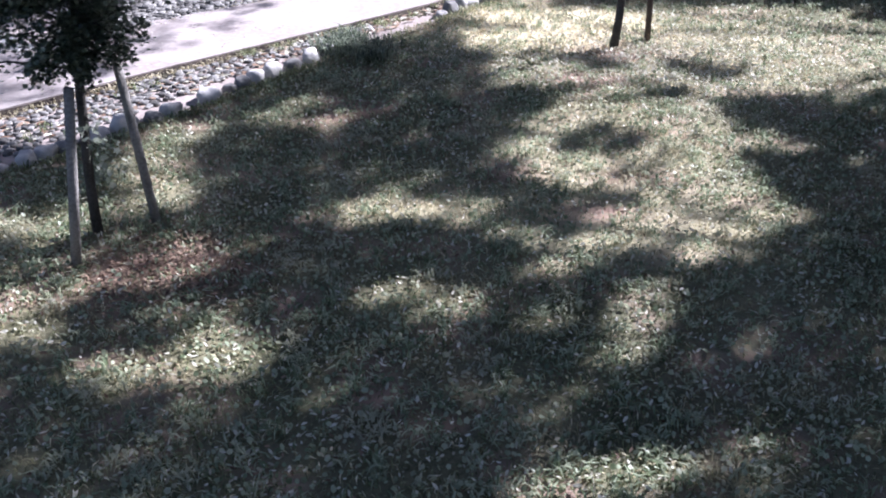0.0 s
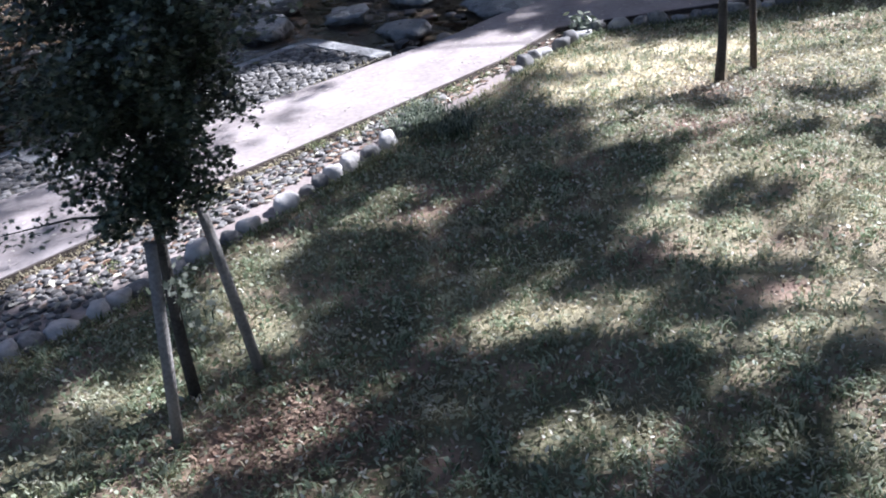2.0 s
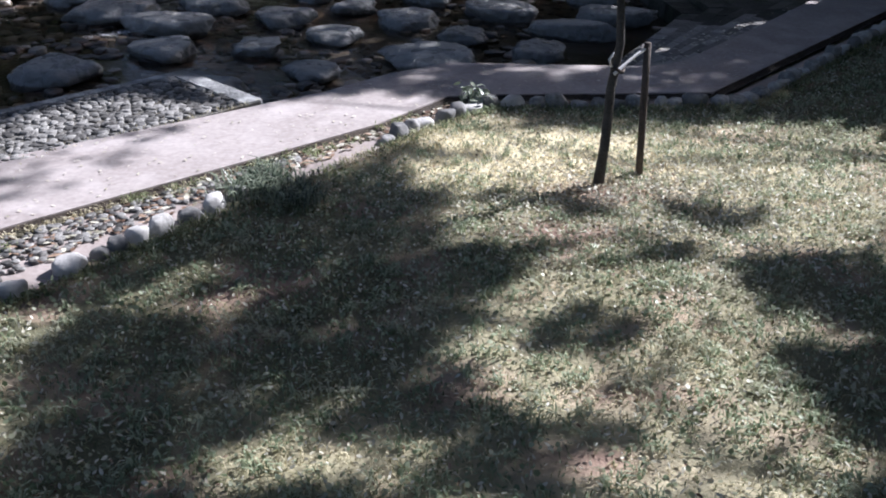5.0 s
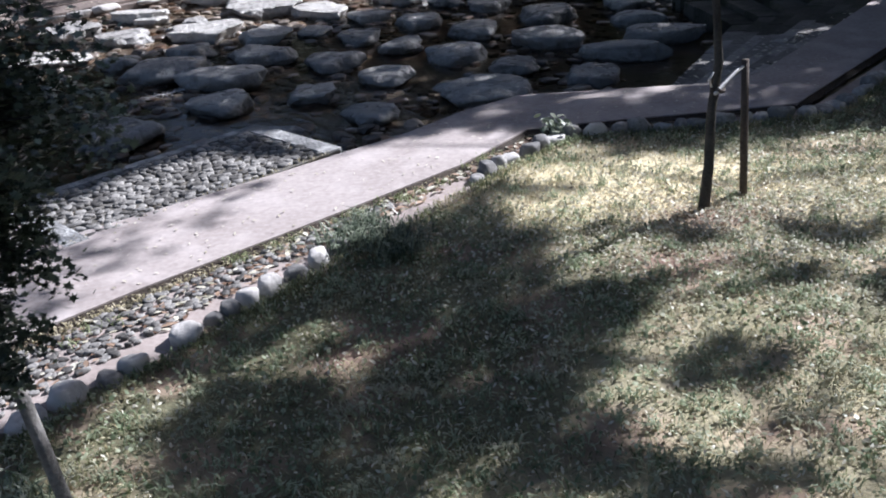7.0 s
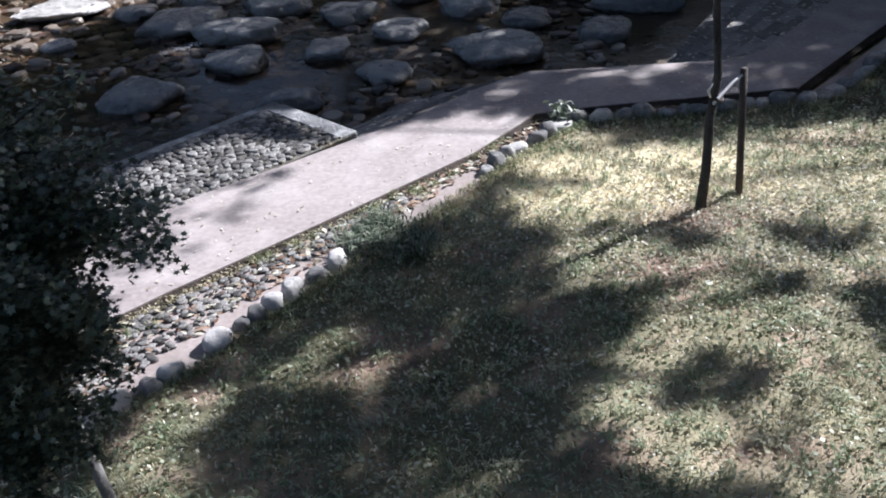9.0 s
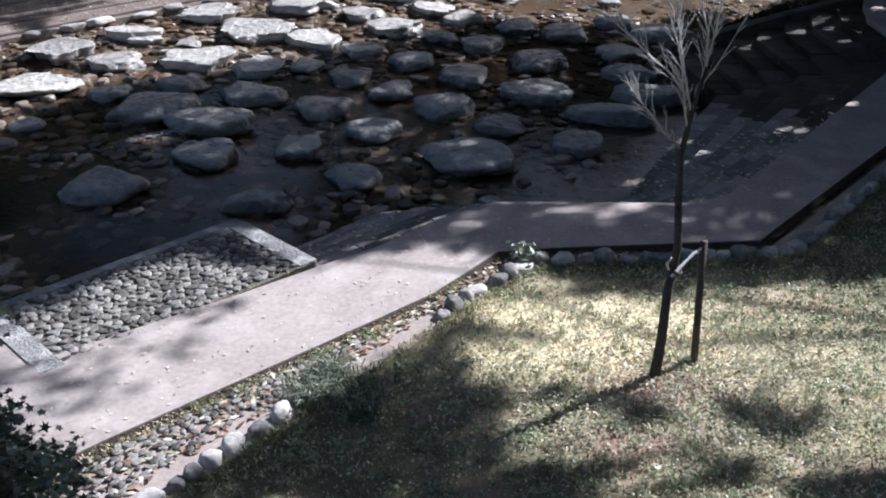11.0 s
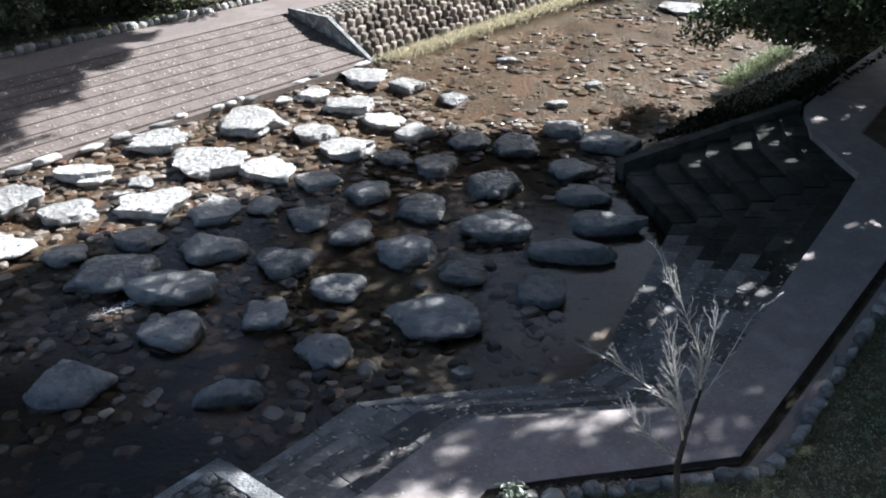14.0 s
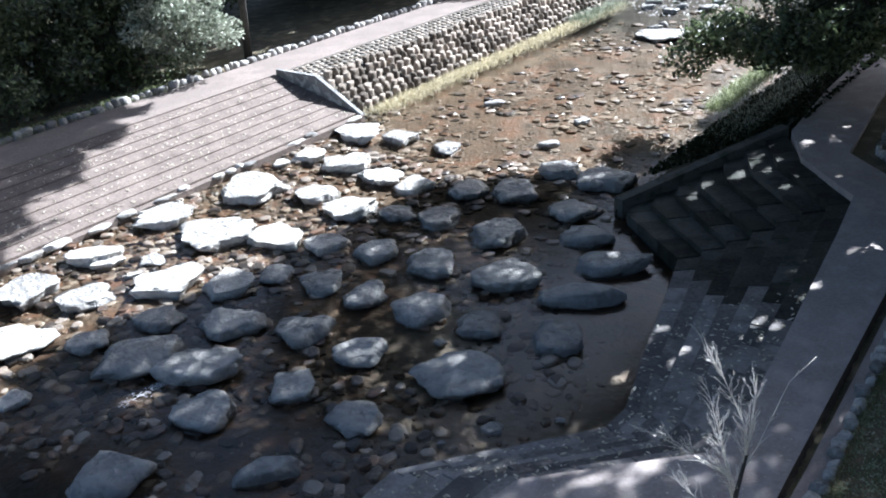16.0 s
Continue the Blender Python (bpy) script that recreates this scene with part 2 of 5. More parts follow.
def part(name, bm, mat, parent=None, label="", smooth=False):
    mesh = bpy.data.meshes.new(name)
    bm.normal_update()
    bm.to_mesh(mesh)
    bm.free()
    return put_mesh(name, mesh, mat, parent, label, smooth)


def prism(name, top, bottom, mat, parent=None, label="", smooth=False):
    """A solid between two rings of corners of equal number (top given anticlockwise from above)."""
    n = len(top)
    faces = [list(range(n)), list(range(2 * n - 1, n - 1, -1))]
    faces += [[i, n + i, n + (i + 1) % n, (i + 1) % n] for i in range(n)]
    return arrays(name, list(top) + list(bottom), faces, mat, parent, label, smooth)


def ribbon(name, one, two, z_top, z_low, mat, parent=None, label=""):
    """A solid strip between two polylines with as many points each."""
    one, two = [Vector(p[:2]) for p in one], [Vector(p[:2]) for p in two]
    n, verts, faces = len(one), [], []
    for z in (z_top, z_low):
        verts += [(p.x, p.y, z) for p in one] + [(p.x, p.y, z) for p in two]
    for i in range(n - 1):
        faces += [[i, i + 1, n + i + 1, n + i], [2 * n + i, 3 * n + i, 3 * n + i + 1, 2 * n + i + 1]]
        faces += [[i, 2 * n + i, 2 * n + i + 1, i + 1], [n + i, n + i + 1, 3 * n + i + 1, 3 * n + i]]
    faces += [[0, n, 3 * n, 2 * n], [n - 1, 3 * n - 1, 4 * n - 1, 2 * n - 1]]
    return arrays(name, verts, faces, mat, parent, label)


def tube(points, radii, sides=7):
    """Vertices and faces of a tapered tube."""
    points = [Vector(p) for p in points]
    verts, faces = [], []
    for i, p in enumerate(points):
        way = (points[min(i + 1, len(points) - 1)] - points[max(i - 1, 0)]).normalized()
        side = way.orthogonal().normalized()
        up = way.cross(side)
        for k in range(sides):
            a = 2 * math.pi * k / sides
            verts.append(tuple(p + radii[i] * (math.cos(a) * side + math.sin(a) * up)))
    for i in range(len(points) - 1):
        for k in range(sides):
            a, b = i * sides + k, i * sides + (k + 1) % sides
            faces.append([a, b, b + sides, a + sides])
    faces += [list(range(sides))[::-1], [len(verts) - sides + k for k in range(sides)]]
    return verts, faces


def tubes(name, list_of, mat, parent=None, label="", smooth=True):
    verts, faces = [], []
    for v, f in list_of:
        faces += [[i + len(verts) for i in face] for face in f]
        verts += v
    return arrays(name, verts, faces, mat, parent, label, smooth)


def along(line, d):
    """The place d metres along a polyline, and its direction there."""
    for a, b in zip(line, line[1:]):
        a, b = Vector(a[:2]), Vector(b[:2])
        if d <= (b - a).length:
            return a + (b - a).normalized() * d, (b - a).normalized()
        d -= (b - a).length
    return b, (b - Vector(line[-2][:2])).normalized()


def length_of(line):
    return sum((Vector(b[:2]) - Vector(a[:2])).length for a, b in zip(line, line[1:]))


def rough_stone(seed, size, level=3, cuts=7, flat=0.6, bumps=0.16, edge=0.82, lean=0.55, near=0.66, ragged=0.0):
    """Mesh data of a worn, slightly faceted stone of that size (length, width, height), standing on z = 0 with its foot sunk."""
    rng = random.Random(seed)
    bm = bmesh.new()
    bmesh.ops.create_icosphere(bm, subdivisions=level, radius=1.0)
    planes = []
    for _ in range(cuts):
        n = Vector((rng.gauss(0, 1), rng.gauss(0, 1), rng.gauss(0, lean))).normalized()
        planes.append((n, rng.uniform(near, 0.9)))
    tilt = Vector((rng.uniform(-0.16, 0.16), rng.uniform(-0.16, 0.16), 1)).normalized()
    planes.append((tilt, flat))
    shift = Vector((seed * 3.7 % 91, seed * 1.3 % 57, 0))
    for v in bm.verts:
        p = v.co * (1 + bumps * noise.noise(v.co * 1.4 + shift))
        for n, d in planes:
            over = p.dot(n) - d
            if over > 0:
                p -= n * over * edge
        if ragged:
            flat_way = Vector((p.x, p.y, 0)).normalized() if p.xy.length > 0.01 else Vector()
            p += Vector((p.x, p.y, 0)) * ragged * (noise.noise(flat_way * 1.3 + shift) + 0.7 * noise.noise(flat_way * 3.4 + shift) + 0.35 * noise.noise(flat_way * 7 + shift + Vector((0, 0, p.z))))
        p *= 1 + 0.07 * noise.noise(p * 3.5 + shift) + (0.04 * noise.noise(p * 11 + shift) if level > 3 else 0)
        v.co = p
    low, high = (min(v.co[i] for v in bm.verts) for i in range(3)), [max(v.co[i] for v in bm.verts) for i in range(3)]
    low = list(low)
    for v in bm.verts:
        v.co = Vector(((v.co[i] - (low[i] + high[i]) / 2) / (high[i] - low[i]) * size[i] for i in range(3)))
        v.co.z += size[2] * 0.18
    mesh = bpy.data.meshes.new("stone")
    bm.to_mesh(mesh)
    bm.free()
    mesh.polygons.foreach_set("use_smooth", [True] * len(mesh.polygons))
    return mesh


def stuff_stones(name, places, mat, seed, level=1, label="", parent=None, smooth=True):
    """Many stones in one mesh: rows of x, y, z, length, width, height, turn."""
    kinds = []
    for k in range(6):
        mesh = rough_stone(seed + k, (1, 1, 1), level, cuts=4 if level < 2 else 9, flat=0.55, edge=0.92, near=0.6)
        kinds.append((np.array([v.co[:] for v in mesh.vertices]), np.array([p.vertices[:] for p in mesh.polygons])))
        bpy.data.meshes.remove(mesh)
    verts, faces, count = [], [], 0
    for i, (x, y, z, l, w, h, a) in enumerate(places):
        v, f = kinds[i % 6]
        c, s = math.cos(a), math.sin(a)
        p = v * (l, w, h)
        verts.append(np.stack([x + c * p[:, 0] - s * p[:, 1], y + s * p[:, 0] + c * p[:, 1], z + p[:, 2]], 1))
        faces.append(f + count)
        count += len(v)
    return arrays(name, np.concatenate(verts), np.concatenate(faces), mat, parent, label, smooth)


LEAF_STAR = np.array([(math.sin(a) * r, math.cos(a) * r, 0.0) for a, r in ((3.14, 0.45), (2.3, 0.22), (1.75, 0.5), (1.3, 0.24), (0.75, 0.55), (0.35, 0.27), (0, 0.62), (-0.35, 0.27), (-0.75, 0.55), (-1.3, 0.24), (-1.75, 0.5), (-2.3, 0.22))])
LEAF_OVAL = np.array([(0, -0.5, 0.0), (0.2, -0.15, 0.03), (0.17, 0.2, 0.03), (0, 0.5, -0.04), (-0.17, 0.2, 0.03), (-0.2, -0.15, 0.03)])
LEAF_ROUND = np.array([(0, -0.5, 0.0), (0.42, -0.1, 0.05), (0.3, 0.42, 0.02), (-0.3, 0.42, 0.02), (-0.42, -0.1, 0.05)])
LEAF_FOUR = np.array([(0, -0.5, 0.0), (0.26, 0.0, 0.03), (0, 0.5, 0.0), (-0.26, 0.0, 0.03)])


def leaf_mass(name, places, sizes, shape, mat, rng, parent=None, label="", flat=0.5, kind=""):
    """Leaves of one shape at the places (n x 3), tilted at random; flat near 1 keeps them level."""
    n, k = len(places), len(shape)
    normal = rng.normal(size=(n, 3)) * (1 - flat) + np.array([0, 0, flat])
    normal /= np.linalg.norm(normal, axis=1, keepdims=True)
    side = np.cross(normal, rng.normal(size=(n, 3)))
    side /= np.linalg.norm(side, axis=1, keepdims=True)
    up = np.cross(normal, side)
    v = (shape[None, :, 0, None] * side[:, None] + shape[None, :, 1, None] * up[:, None] + shape[None, :, 2, None] * normal[:, None]) * np.asarray(sizes)[:, None, None] + places[:, None]
    ob = arrays(name, v.reshape(-1, 3), np.arange(n * k).reshape(n, k), mat, parent, label)
    return tagged(ob, kind=kind)


def blades(name, places, lengths, width, lean, mat, rng, parent=None, label=""):
    """Single bent grass blades, two triangles each."""
    n = len(places)
    a = rng.uniform(0, 2 * np.pi, n)
    out = np.stack([np.cos(a), np.sin(a), 0 * a], 1)
    side = np.stack([-np.sin(a), np.cos(a), 0 * a], 1) * (width * rng.uniform(0.6, 1.3, n))[:, None]
    tip = rng.uniform(0.2, 1.0, n) * lean
    mid = places + (out * (tip * 0.35)[:, None] + np.array([0, 0, 0.62])) * lengths[:, None]
    end = places + (out * tip[:, None] + np.stack([0 * a, 0 * a, 1 - 0.45 * tip], 1)) * lengths[:, None]
    v = np.stack([places - side * 0.5, mid + side * 0.45, end, mid - side * 0.45], 1)
    return arrays(name, v.reshape(-1, 3), np.arange(n * 4).reshape(n, 4), mat, parent, label)


# ---- the ground, the creek and its banks ----
def ch(s, n):
    """Plan coordinates from metres along the creek and across it."""
    return (0.70711 * (s - n), 0.70711 * (s + n))


def bed_z(x, y):
    return -1.45 - 0.045 * x + 0.035 * (y - 28)


LAWN_SIDE = [(-12, 3.95), (-5.9, 9.35), (-3.4, 11.76), (-1.45, 13.5), (-0.1, 14.74), (0.45, 15.44), (0.85, 15.98), (1.7, 16.1), (4.72, 16.34), (5.35, 17.05), (8, 20), (11.4, 23.8), (13.3, 26.0), (13.2, 29.9), (13.9, 30.75), (17, 34.7), (30, 48.5)]
CREEK_SIDE = [(-13, 5.7), (-7.0, 11.05), (-4.7, 13.15), (-2.6, 14.75), (-1.55, 15.6), (-0.9, 16.1), (0, 17.05), (0.9, 17.7), (4.1, 17.65), (4.7, 18.0), (6.9, 20.7), (10.2, 24.9), (11.7, 26.9), (11.8, 30.0), (12.6, 32.3), (15.7, 36.0), (28.5, 49.8)]
KERB_LINE = [(-8.0, 5.6), (-5.0, 8.32), (-4.15, 9.07), (-2.85, 10.62), (-2.03, 11.75), (-0.06, 14.2), (0.68, 15.02), (1.25, 15.7), (5.08, 16.0), (5.9, 16.9), (8.2, 19.55), (12, 23.7), (13.95, 25.9), (14.0, 29.8), (14.6, 30.5), (17.7, 34.2), (22, 38.8)]
STEP_TOP = [(-1.55, 15.6), (0.9, 17.7), (4.1, 17.65), (4.7, 18.0), (6.9, 20.7), (10.2, 24.9), (11.7, 26.9)]
STEP_FOOT = [(-3.5, 17.65), (-1.1, 20.1), (3.2, 20.5), (3.75, 21.0), (4.75, 22.9), (6.3, 25.7), (7.1, 27.2)]
TREADS = (-0.1, -0.28, -0.47, -0.66, -0.85, -1.04, -1.22)
KERB_X, KERB_Y = zip(*KERB_LINE[:13])


def on_lawn(x, y, margin=0.0):
    return y < np.interp(x, KERB_X, KERB_Y) - margin


def inside(poly, x, y):
    hit = np.zeros(np.shape(x), bool)
    for (ax, ay), (bx, by) in zip(poly, poly[1:] + poly[:1]):
        hit ^= ((ay > y) != (by > y)) & (x < (bx - ax) * (y - ay) / (by - ay + 1e-12) + ax)
    return hit


CHANNEL = [ch(-60, 13.9), ch(9.5, 13.9), ch(9.5, 11.8), (0.95, 17.1), (4.2, 17.1), (5.2, 17.9), (12.3, 26.6), (12.5, 31.8), ch(120, 13.4), ch(120, 41), ch(51.0, 41), ch(51.0, 31.2), ch(-60, 31.2)]


DARK_BED = [(-5.2, 19.1, 2.5, 1.15), (-8.6, 20.6, 1.6, 1.5), (-5.6, 16.4, 1.6, 1.2), (14.5, 57.5, 6.5, 6.5), (9.0, 63.0, 9.0, 9.0), (21.0, 64.0, 9.0, 9.0)]


def distance_to(line, x, y):
    """Distance of places from a polyline."""
    best = np.full(np.shape(x), 1e9)
    for (ax, ay), (bx, by) in zip(line, line[1:]):
        f = (((x - ax) * (bx - ax) + (y - ay) * (by - ay)) / ((bx - ax) ** 2 + (by - ay) ** 2)).clip(0, 1)
        best = np.minimum(best, np.hypot(x - ax - f * (bx - ax), y - ay - f * (by - ay)))
    return best


def bed_darkness(x, y):
    """How far the creek bed is tinted near black, 0 to 1: pools upstream, patches downstream."""
    dark_share = 0.0 * x
    for px, py, a, b in DARK_BED:
        dark_share = np.maximum(dark_share, np.exp(-(((x - px) / a) ** 2 + ((y - py) / b) ** 2) ** 2))
    return dark_share


def make_ground():
    s = np.r_[-400, -150, -60, -25, np.arange(-12, 62, 0.36), 80, 130, 250, 500]
    n = np.r_[-500, -200, -60, -20, np.arange(-2, 40, 0.36), 55, 90, 200, 500]
    ss, nn = np.meshgrid(s, n, indexing="ij")
    x, y = ch(ss, nn)
    z = np.where(nn > 30, 0.56, -0.07)
    z = np.where((nn > 30) & (nn < 34.6), -1.2, z)
    z = np.where(inside(CHANNEL, x, y), bed_z(x, y), z)
    wobble = np.array([noise.noise(Vector((a * 0.55, b * 0.55, 3))) * 0.1 + noise.noise(Vector((a * 1.9, b * 1.9, 7))) * 0.07 for a, b in zip(x.ravel(), y.ravel())]).reshape(x.shape)
    z = z + np.where(inside(CHANNEL, x, y), wobble, np.where(nn > 38, wobble * 0.8, 0))
    rows, cols = x.shape
    index = np.arange(rows * cols).reshape(rows, cols)
    faces = np.stack([index[:-1, :-1], index[1:, :-1], index[1:, 1:], index[:-1, 1:]], -1).reshape(-1, 4)
    ob = arrays("ground", np.stack([x, y, z], -1).reshape(-1, 3), faces, SOIL, smooth=True)
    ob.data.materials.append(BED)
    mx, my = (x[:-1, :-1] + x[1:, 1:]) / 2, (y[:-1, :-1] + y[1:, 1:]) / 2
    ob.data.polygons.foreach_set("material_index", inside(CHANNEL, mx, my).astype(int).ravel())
    dark_share = bed_darkness(x, y)
    ob.data.attributes.new("dark_share", "FLOAT", "POINT").data.foreach_set("value", (0.95 * dark_share).ravel().astype(np.float32))
    # pale patch mid-creek: sky mirrored by the water, put into the bed colour
    sky_sheen = 0.85 * np.exp(-(((x - 1.9) / 3.3) ** 2 + ((y - 23.6) / 3.6) ** 2) ** 1.5) * (0.75 + 0.4 * np.sin(1.3 * x + 0.4 * y) * np.sin(0.9 * y - 0.3 * x))
    ob.data.attributes.new("sky_sheen", "FLOAT", "POINT").data.foreach_set("value", sky_sheen.ravel().astype(np.float32))
    return tagged(ob, "brown earth and pebbly creek bed under the park", "ground", kind="structure")


make_ground()


def make_water():
    s, n = np.arange(-14, 75, 0.5), np.arange(9.0, 41.3, 0.5)
    ss, nn = np.meshgrid(s, n, indexing="ij")
    x, y = ch(ss, nn)
    z = bed_z(x, y) + 0.085
    index = np.arange(x.size).reshape(x.shape)
    faces = np.stack([index[:-1, :-1], index[1:, :-1], index[1:, 1:], index[:-1, 1:]], -1).reshape(-1, 4)
    mid = (x[:-1, :-1] + 0.35, y[:-1, :-1])
    faces = faces[inside(CHANNEL, *mid).ravel()]
    ob = arrays("water", np.stack([x, y, z], -1).reshape(-1, 3), faces, WATER, smooth=True)
    ob.visible_shadow = False
    return tagged(ob, "clear shallow creek water running over brown gravel", "water", kind="structure")


make_water()


def wavy(x, y):
    """Soft irregular variation over the lawn, about -1 to 1."""
    return 0.4 * np.sin(2.3 * x + 1.1 * y) + 0.35 * np.sin(3.9 * y - 1.7 * x + 0.8) + 0.25 * np.sin(6.1 * x - 4.3 * y)


def dryness(x, y):
    """How far the grass is dried out, 0 to 1: most on the worn part before the second young tree."""
    d = 1.15 * np.exp(-(((x - 1.7) / 1.7) ** 2 + ((y - 13.9) / 1.15) ** 2) ** 1.5) + 0.55 * np.exp(-(((x - 3.8) / 2.4) ** 2 + ((y - 13.2) / 2.0) ** 2))
    d = d + 0.4 * np.exp(-(((x + 0.1) / 0.9) ** 2 + ((y - 8.3) / 0.45) ** 2)) + 0.38 * np.exp(-(((x - 1.9) / 1.6) ** 2 + ((y - 9.6) / 0.9) ** 2)) + 0.6 * np.exp(-(((x - 2.0) / 1.3) ** 2 + ((y - 7.9) / 0.8) ** 2)) + 0.25 * np.exp(-(((x + 2.6) / 0.6) ** 2 + ((y - 8.7) / 0.9) ** 2))
    return (d * (1 + 0.25 * wavy(x * 2, y * 2)) + 0.07 * wavy(x, y)).clip(0, 1)


def bareness(x, y):
    """Trodden reddish earth round the young trees and in a few patches."""
    b = 0 * x
    for cx, cy, a, c in ((-2.35, 6.95, 0.75, 0.62), (2.55, 12.75, 0.75, 0.3), (2.0, 11.75, 0.8, 0.28), (1.55, 8.15, 0.5, 0.22), (-1.2, 10.3, 0.5, 0.25), (0.75, 8.9, 0.4, 0.2), (2.2, 8.9, 0.5, 0.2)):
        b = np.maximum(b, np.exp(-(((x - cx) / a) ** 2 + ((y - cy) / c) ** 2) ** 1.5) * (0.8 + 0.4 * wavy(x * 2, y * 2)))
    return b.clip(0, 0.9)


def make_lawn():
    xs = np.r_[np.arange(-16, -5, 0.5), np.arange(-5, 8, 0.16), np.arange(8, 21.9, 0.5)]
    kx, ky = zip(*KERB_LINE)
    fs = np.r_[np.linspace(0, 1, 150)]
    xx, ff = np.meshgrid(xs, fs, indexing="ij")
    yy = -10 + (np.interp(xx, kx, ky) + 0.08 + 10) * ff
    zz = np.array([0.045 * noise.noise(Vector((a * 0.35, b * 0.35, 0))) + 0.02 * noise.noise(Vector((a * 1.3, b * 1.3, 5))) for a, b in zip(xx.ravel(), yy.ravel())]).reshape(xx.shape)
    index = np.arange(xx.size).reshape(xx.shape)
    faces = np.stack([index[:-1, :-1], index[1:, :-1], index[1:, 1:], index[:-1, 1:]], -1).reshape(-1, 4)
    ob = arrays("lawn", np.stack([xx, yy, zz], -1).reshape(-1, 3), faces, THATCH, smooth=True)
    for word, value in (("dry", dryness(xx.ravel(), yy.ravel())), ("bare", bareness(xx.ravel(), yy.ravel()))):
        ob.data.attributes.new(word, "FLOAT", "POINT").data.foreach_set("value", value.astype(np.float32))
    return tagged(ob, "park lawn of clover and thin dry grass", "lawn", kind="structure")


make_lawn()

path = ribbon("path", LAWN_SIDE, CREEK_SIDE, 0.085, -0.3, CONCRETE)
tagged(path, "pale pinkish concrete promenade path with a raised edge", "path", kind="structure")


# ---- near bank: cobble strip, panels, steps ----
def cobble_kinds(count, seed, level=2):
    kinds = []
    for k in range(count):
        mesh = rough_stone(seed + k, (1, 1, 1), level, cuts=10, flat=0.5, edge=0.97, near=0.52)
        mesh.materials.append(COBBLE)
        kinds.append(mesh)
    return kinds


KINDS = cobble_kinds(8, 400)
REV_KINDS = []
for k in range(8):
    mesh = rough_stone(520 + k, (1, 1, 1), 3, cuts=8, flat=0.6, bumps=0.4, edge=0.95, near=0.55, ragged=0.15)
    mesh.materials.append(REVSTONE)
    REV_KINDS.append(mesh)
KERB_KINDS = []
for k in range(8):
    mesh = rough_stone(470 + k, (1, 1, 1), 3, cuts=5, flat=0.72, bumps=0.3)
    mesh.materials.append(KERB)
    KERB_KINDS.append(mesh)


def piece(name, mesh, x, y, z, size, turn, parent=None):
    ob = new(name, mesh)
    if parent:
        ob.parent = parent
        x, y, z = x - parent.location.x, y - parent.location.y, z - parent.location.z
    ob.matrix_basis = Matrix.LocRotScale((x, y, z), Euler((0, 0, turn)), size)
    return ob


def cobbled(base, corner, along_, across, spacing, size, height, seed, most=300, z=0.0, loose=0.26, keep=None, slope=None, mat=COBBLE_REST):
    """Cobbles in staggered rows over a parallelogram, as parts of base; those past the count are joined."""
    rng = random.Random(seed)
    a, b = Vector(along_), Vector(across)
    rows, cols = max(1, round(b.length / spacing)), max(1, round(a.length / spacing))
    made, rest = 0, []
    for r in range(rows):
        for c in range(cols):
            u = (c + 0.5 + (0.5 if r % 2 else 0) + rng.uniform(-loose, loose)) / cols
            v = (r + 0.5 + rng.uniform(-loose, loose)) / rows
            p = Vector(corner) + a * u + b * v
            if u > 1 or (keep and not keep(p.x, p.y)):
                continue
            k, turn = rng.uniform(0.65, 1.2), rng.uniform(-0.9, 0.9) + math.atan2(a.y, a.x)
            zz = z + (slope(p.x, p.y) if slope else 0)
            if made < most:
                piece("cobble", KINDS[rng.randrange(8)], p.x, p.y, zz, (size * k, size * k * rng.uniform(0.58, 0.88), height * rng.uniform(0.8, 1.2)), turn, base)
                made += 1
            else:
                rest.append((p.x, p.y, zz, size * k, size * k * 0.85, height, turn))
    if rest:
        tagged(stuff_stones("cobbles", rest, mat, seed, 2, parent=base), kind="stuff")


strip_in = [(-12.6, 3.4), (-5.15, 8.35), (-4.25, 9.2), (-2.98, 10.75), (-2.15, 11.85), (-0.4, 13.85), (0.45, 14.85), (1.1, 15.65), (5.0, 16.05), (5.75, 17.0), (8.05, 19.7), (11.85, 23.75), (13.8, 25.9)]
strip_out = [(-12, 3.9), (-5.88, 9.3), (-4.4, 10.75), (-3.38, 11.72), (-2.6, 12.42), (-0.1, 14.7), (0.45, 15.4), (0.95, 15.92), (4.78, 16.19), (5.5, 16.95), (8.12, 19.85), (11.52, 23.65), (13.45, 25.9)]
strip = ribbon("mortar_strip", [(x + 0.17, y - 0.14) for x, y in strip_in], strip_out, 0.005, -0.25, BAND)
tagged(strip, "pinkish mortar strip set with small cobbles along the path", "strip", kind="structure")


def in_strip(x, y):
    return inside(strip_in + strip_out[::-1], np.array(x), np.array(y)) and y < np.interp(x, *zip(*strip_out)) - 0.1 and y > np.interp(x, *zip(*strip_in)) + np.interp(x, (-4.5, -3.0, -1.0), (0.1, 0.3, 0.34)) and x < -0.95


cobbled(strip, ch(2.2, 9.5), Vector(ch(9.5, 9.5)) - Vector(ch(2.2, 9.5)), Vector(ch(0, 1.75)), 0.096, 0.106, 0.062, 7, z=0.0, loose=0.46, keep=in_strip)


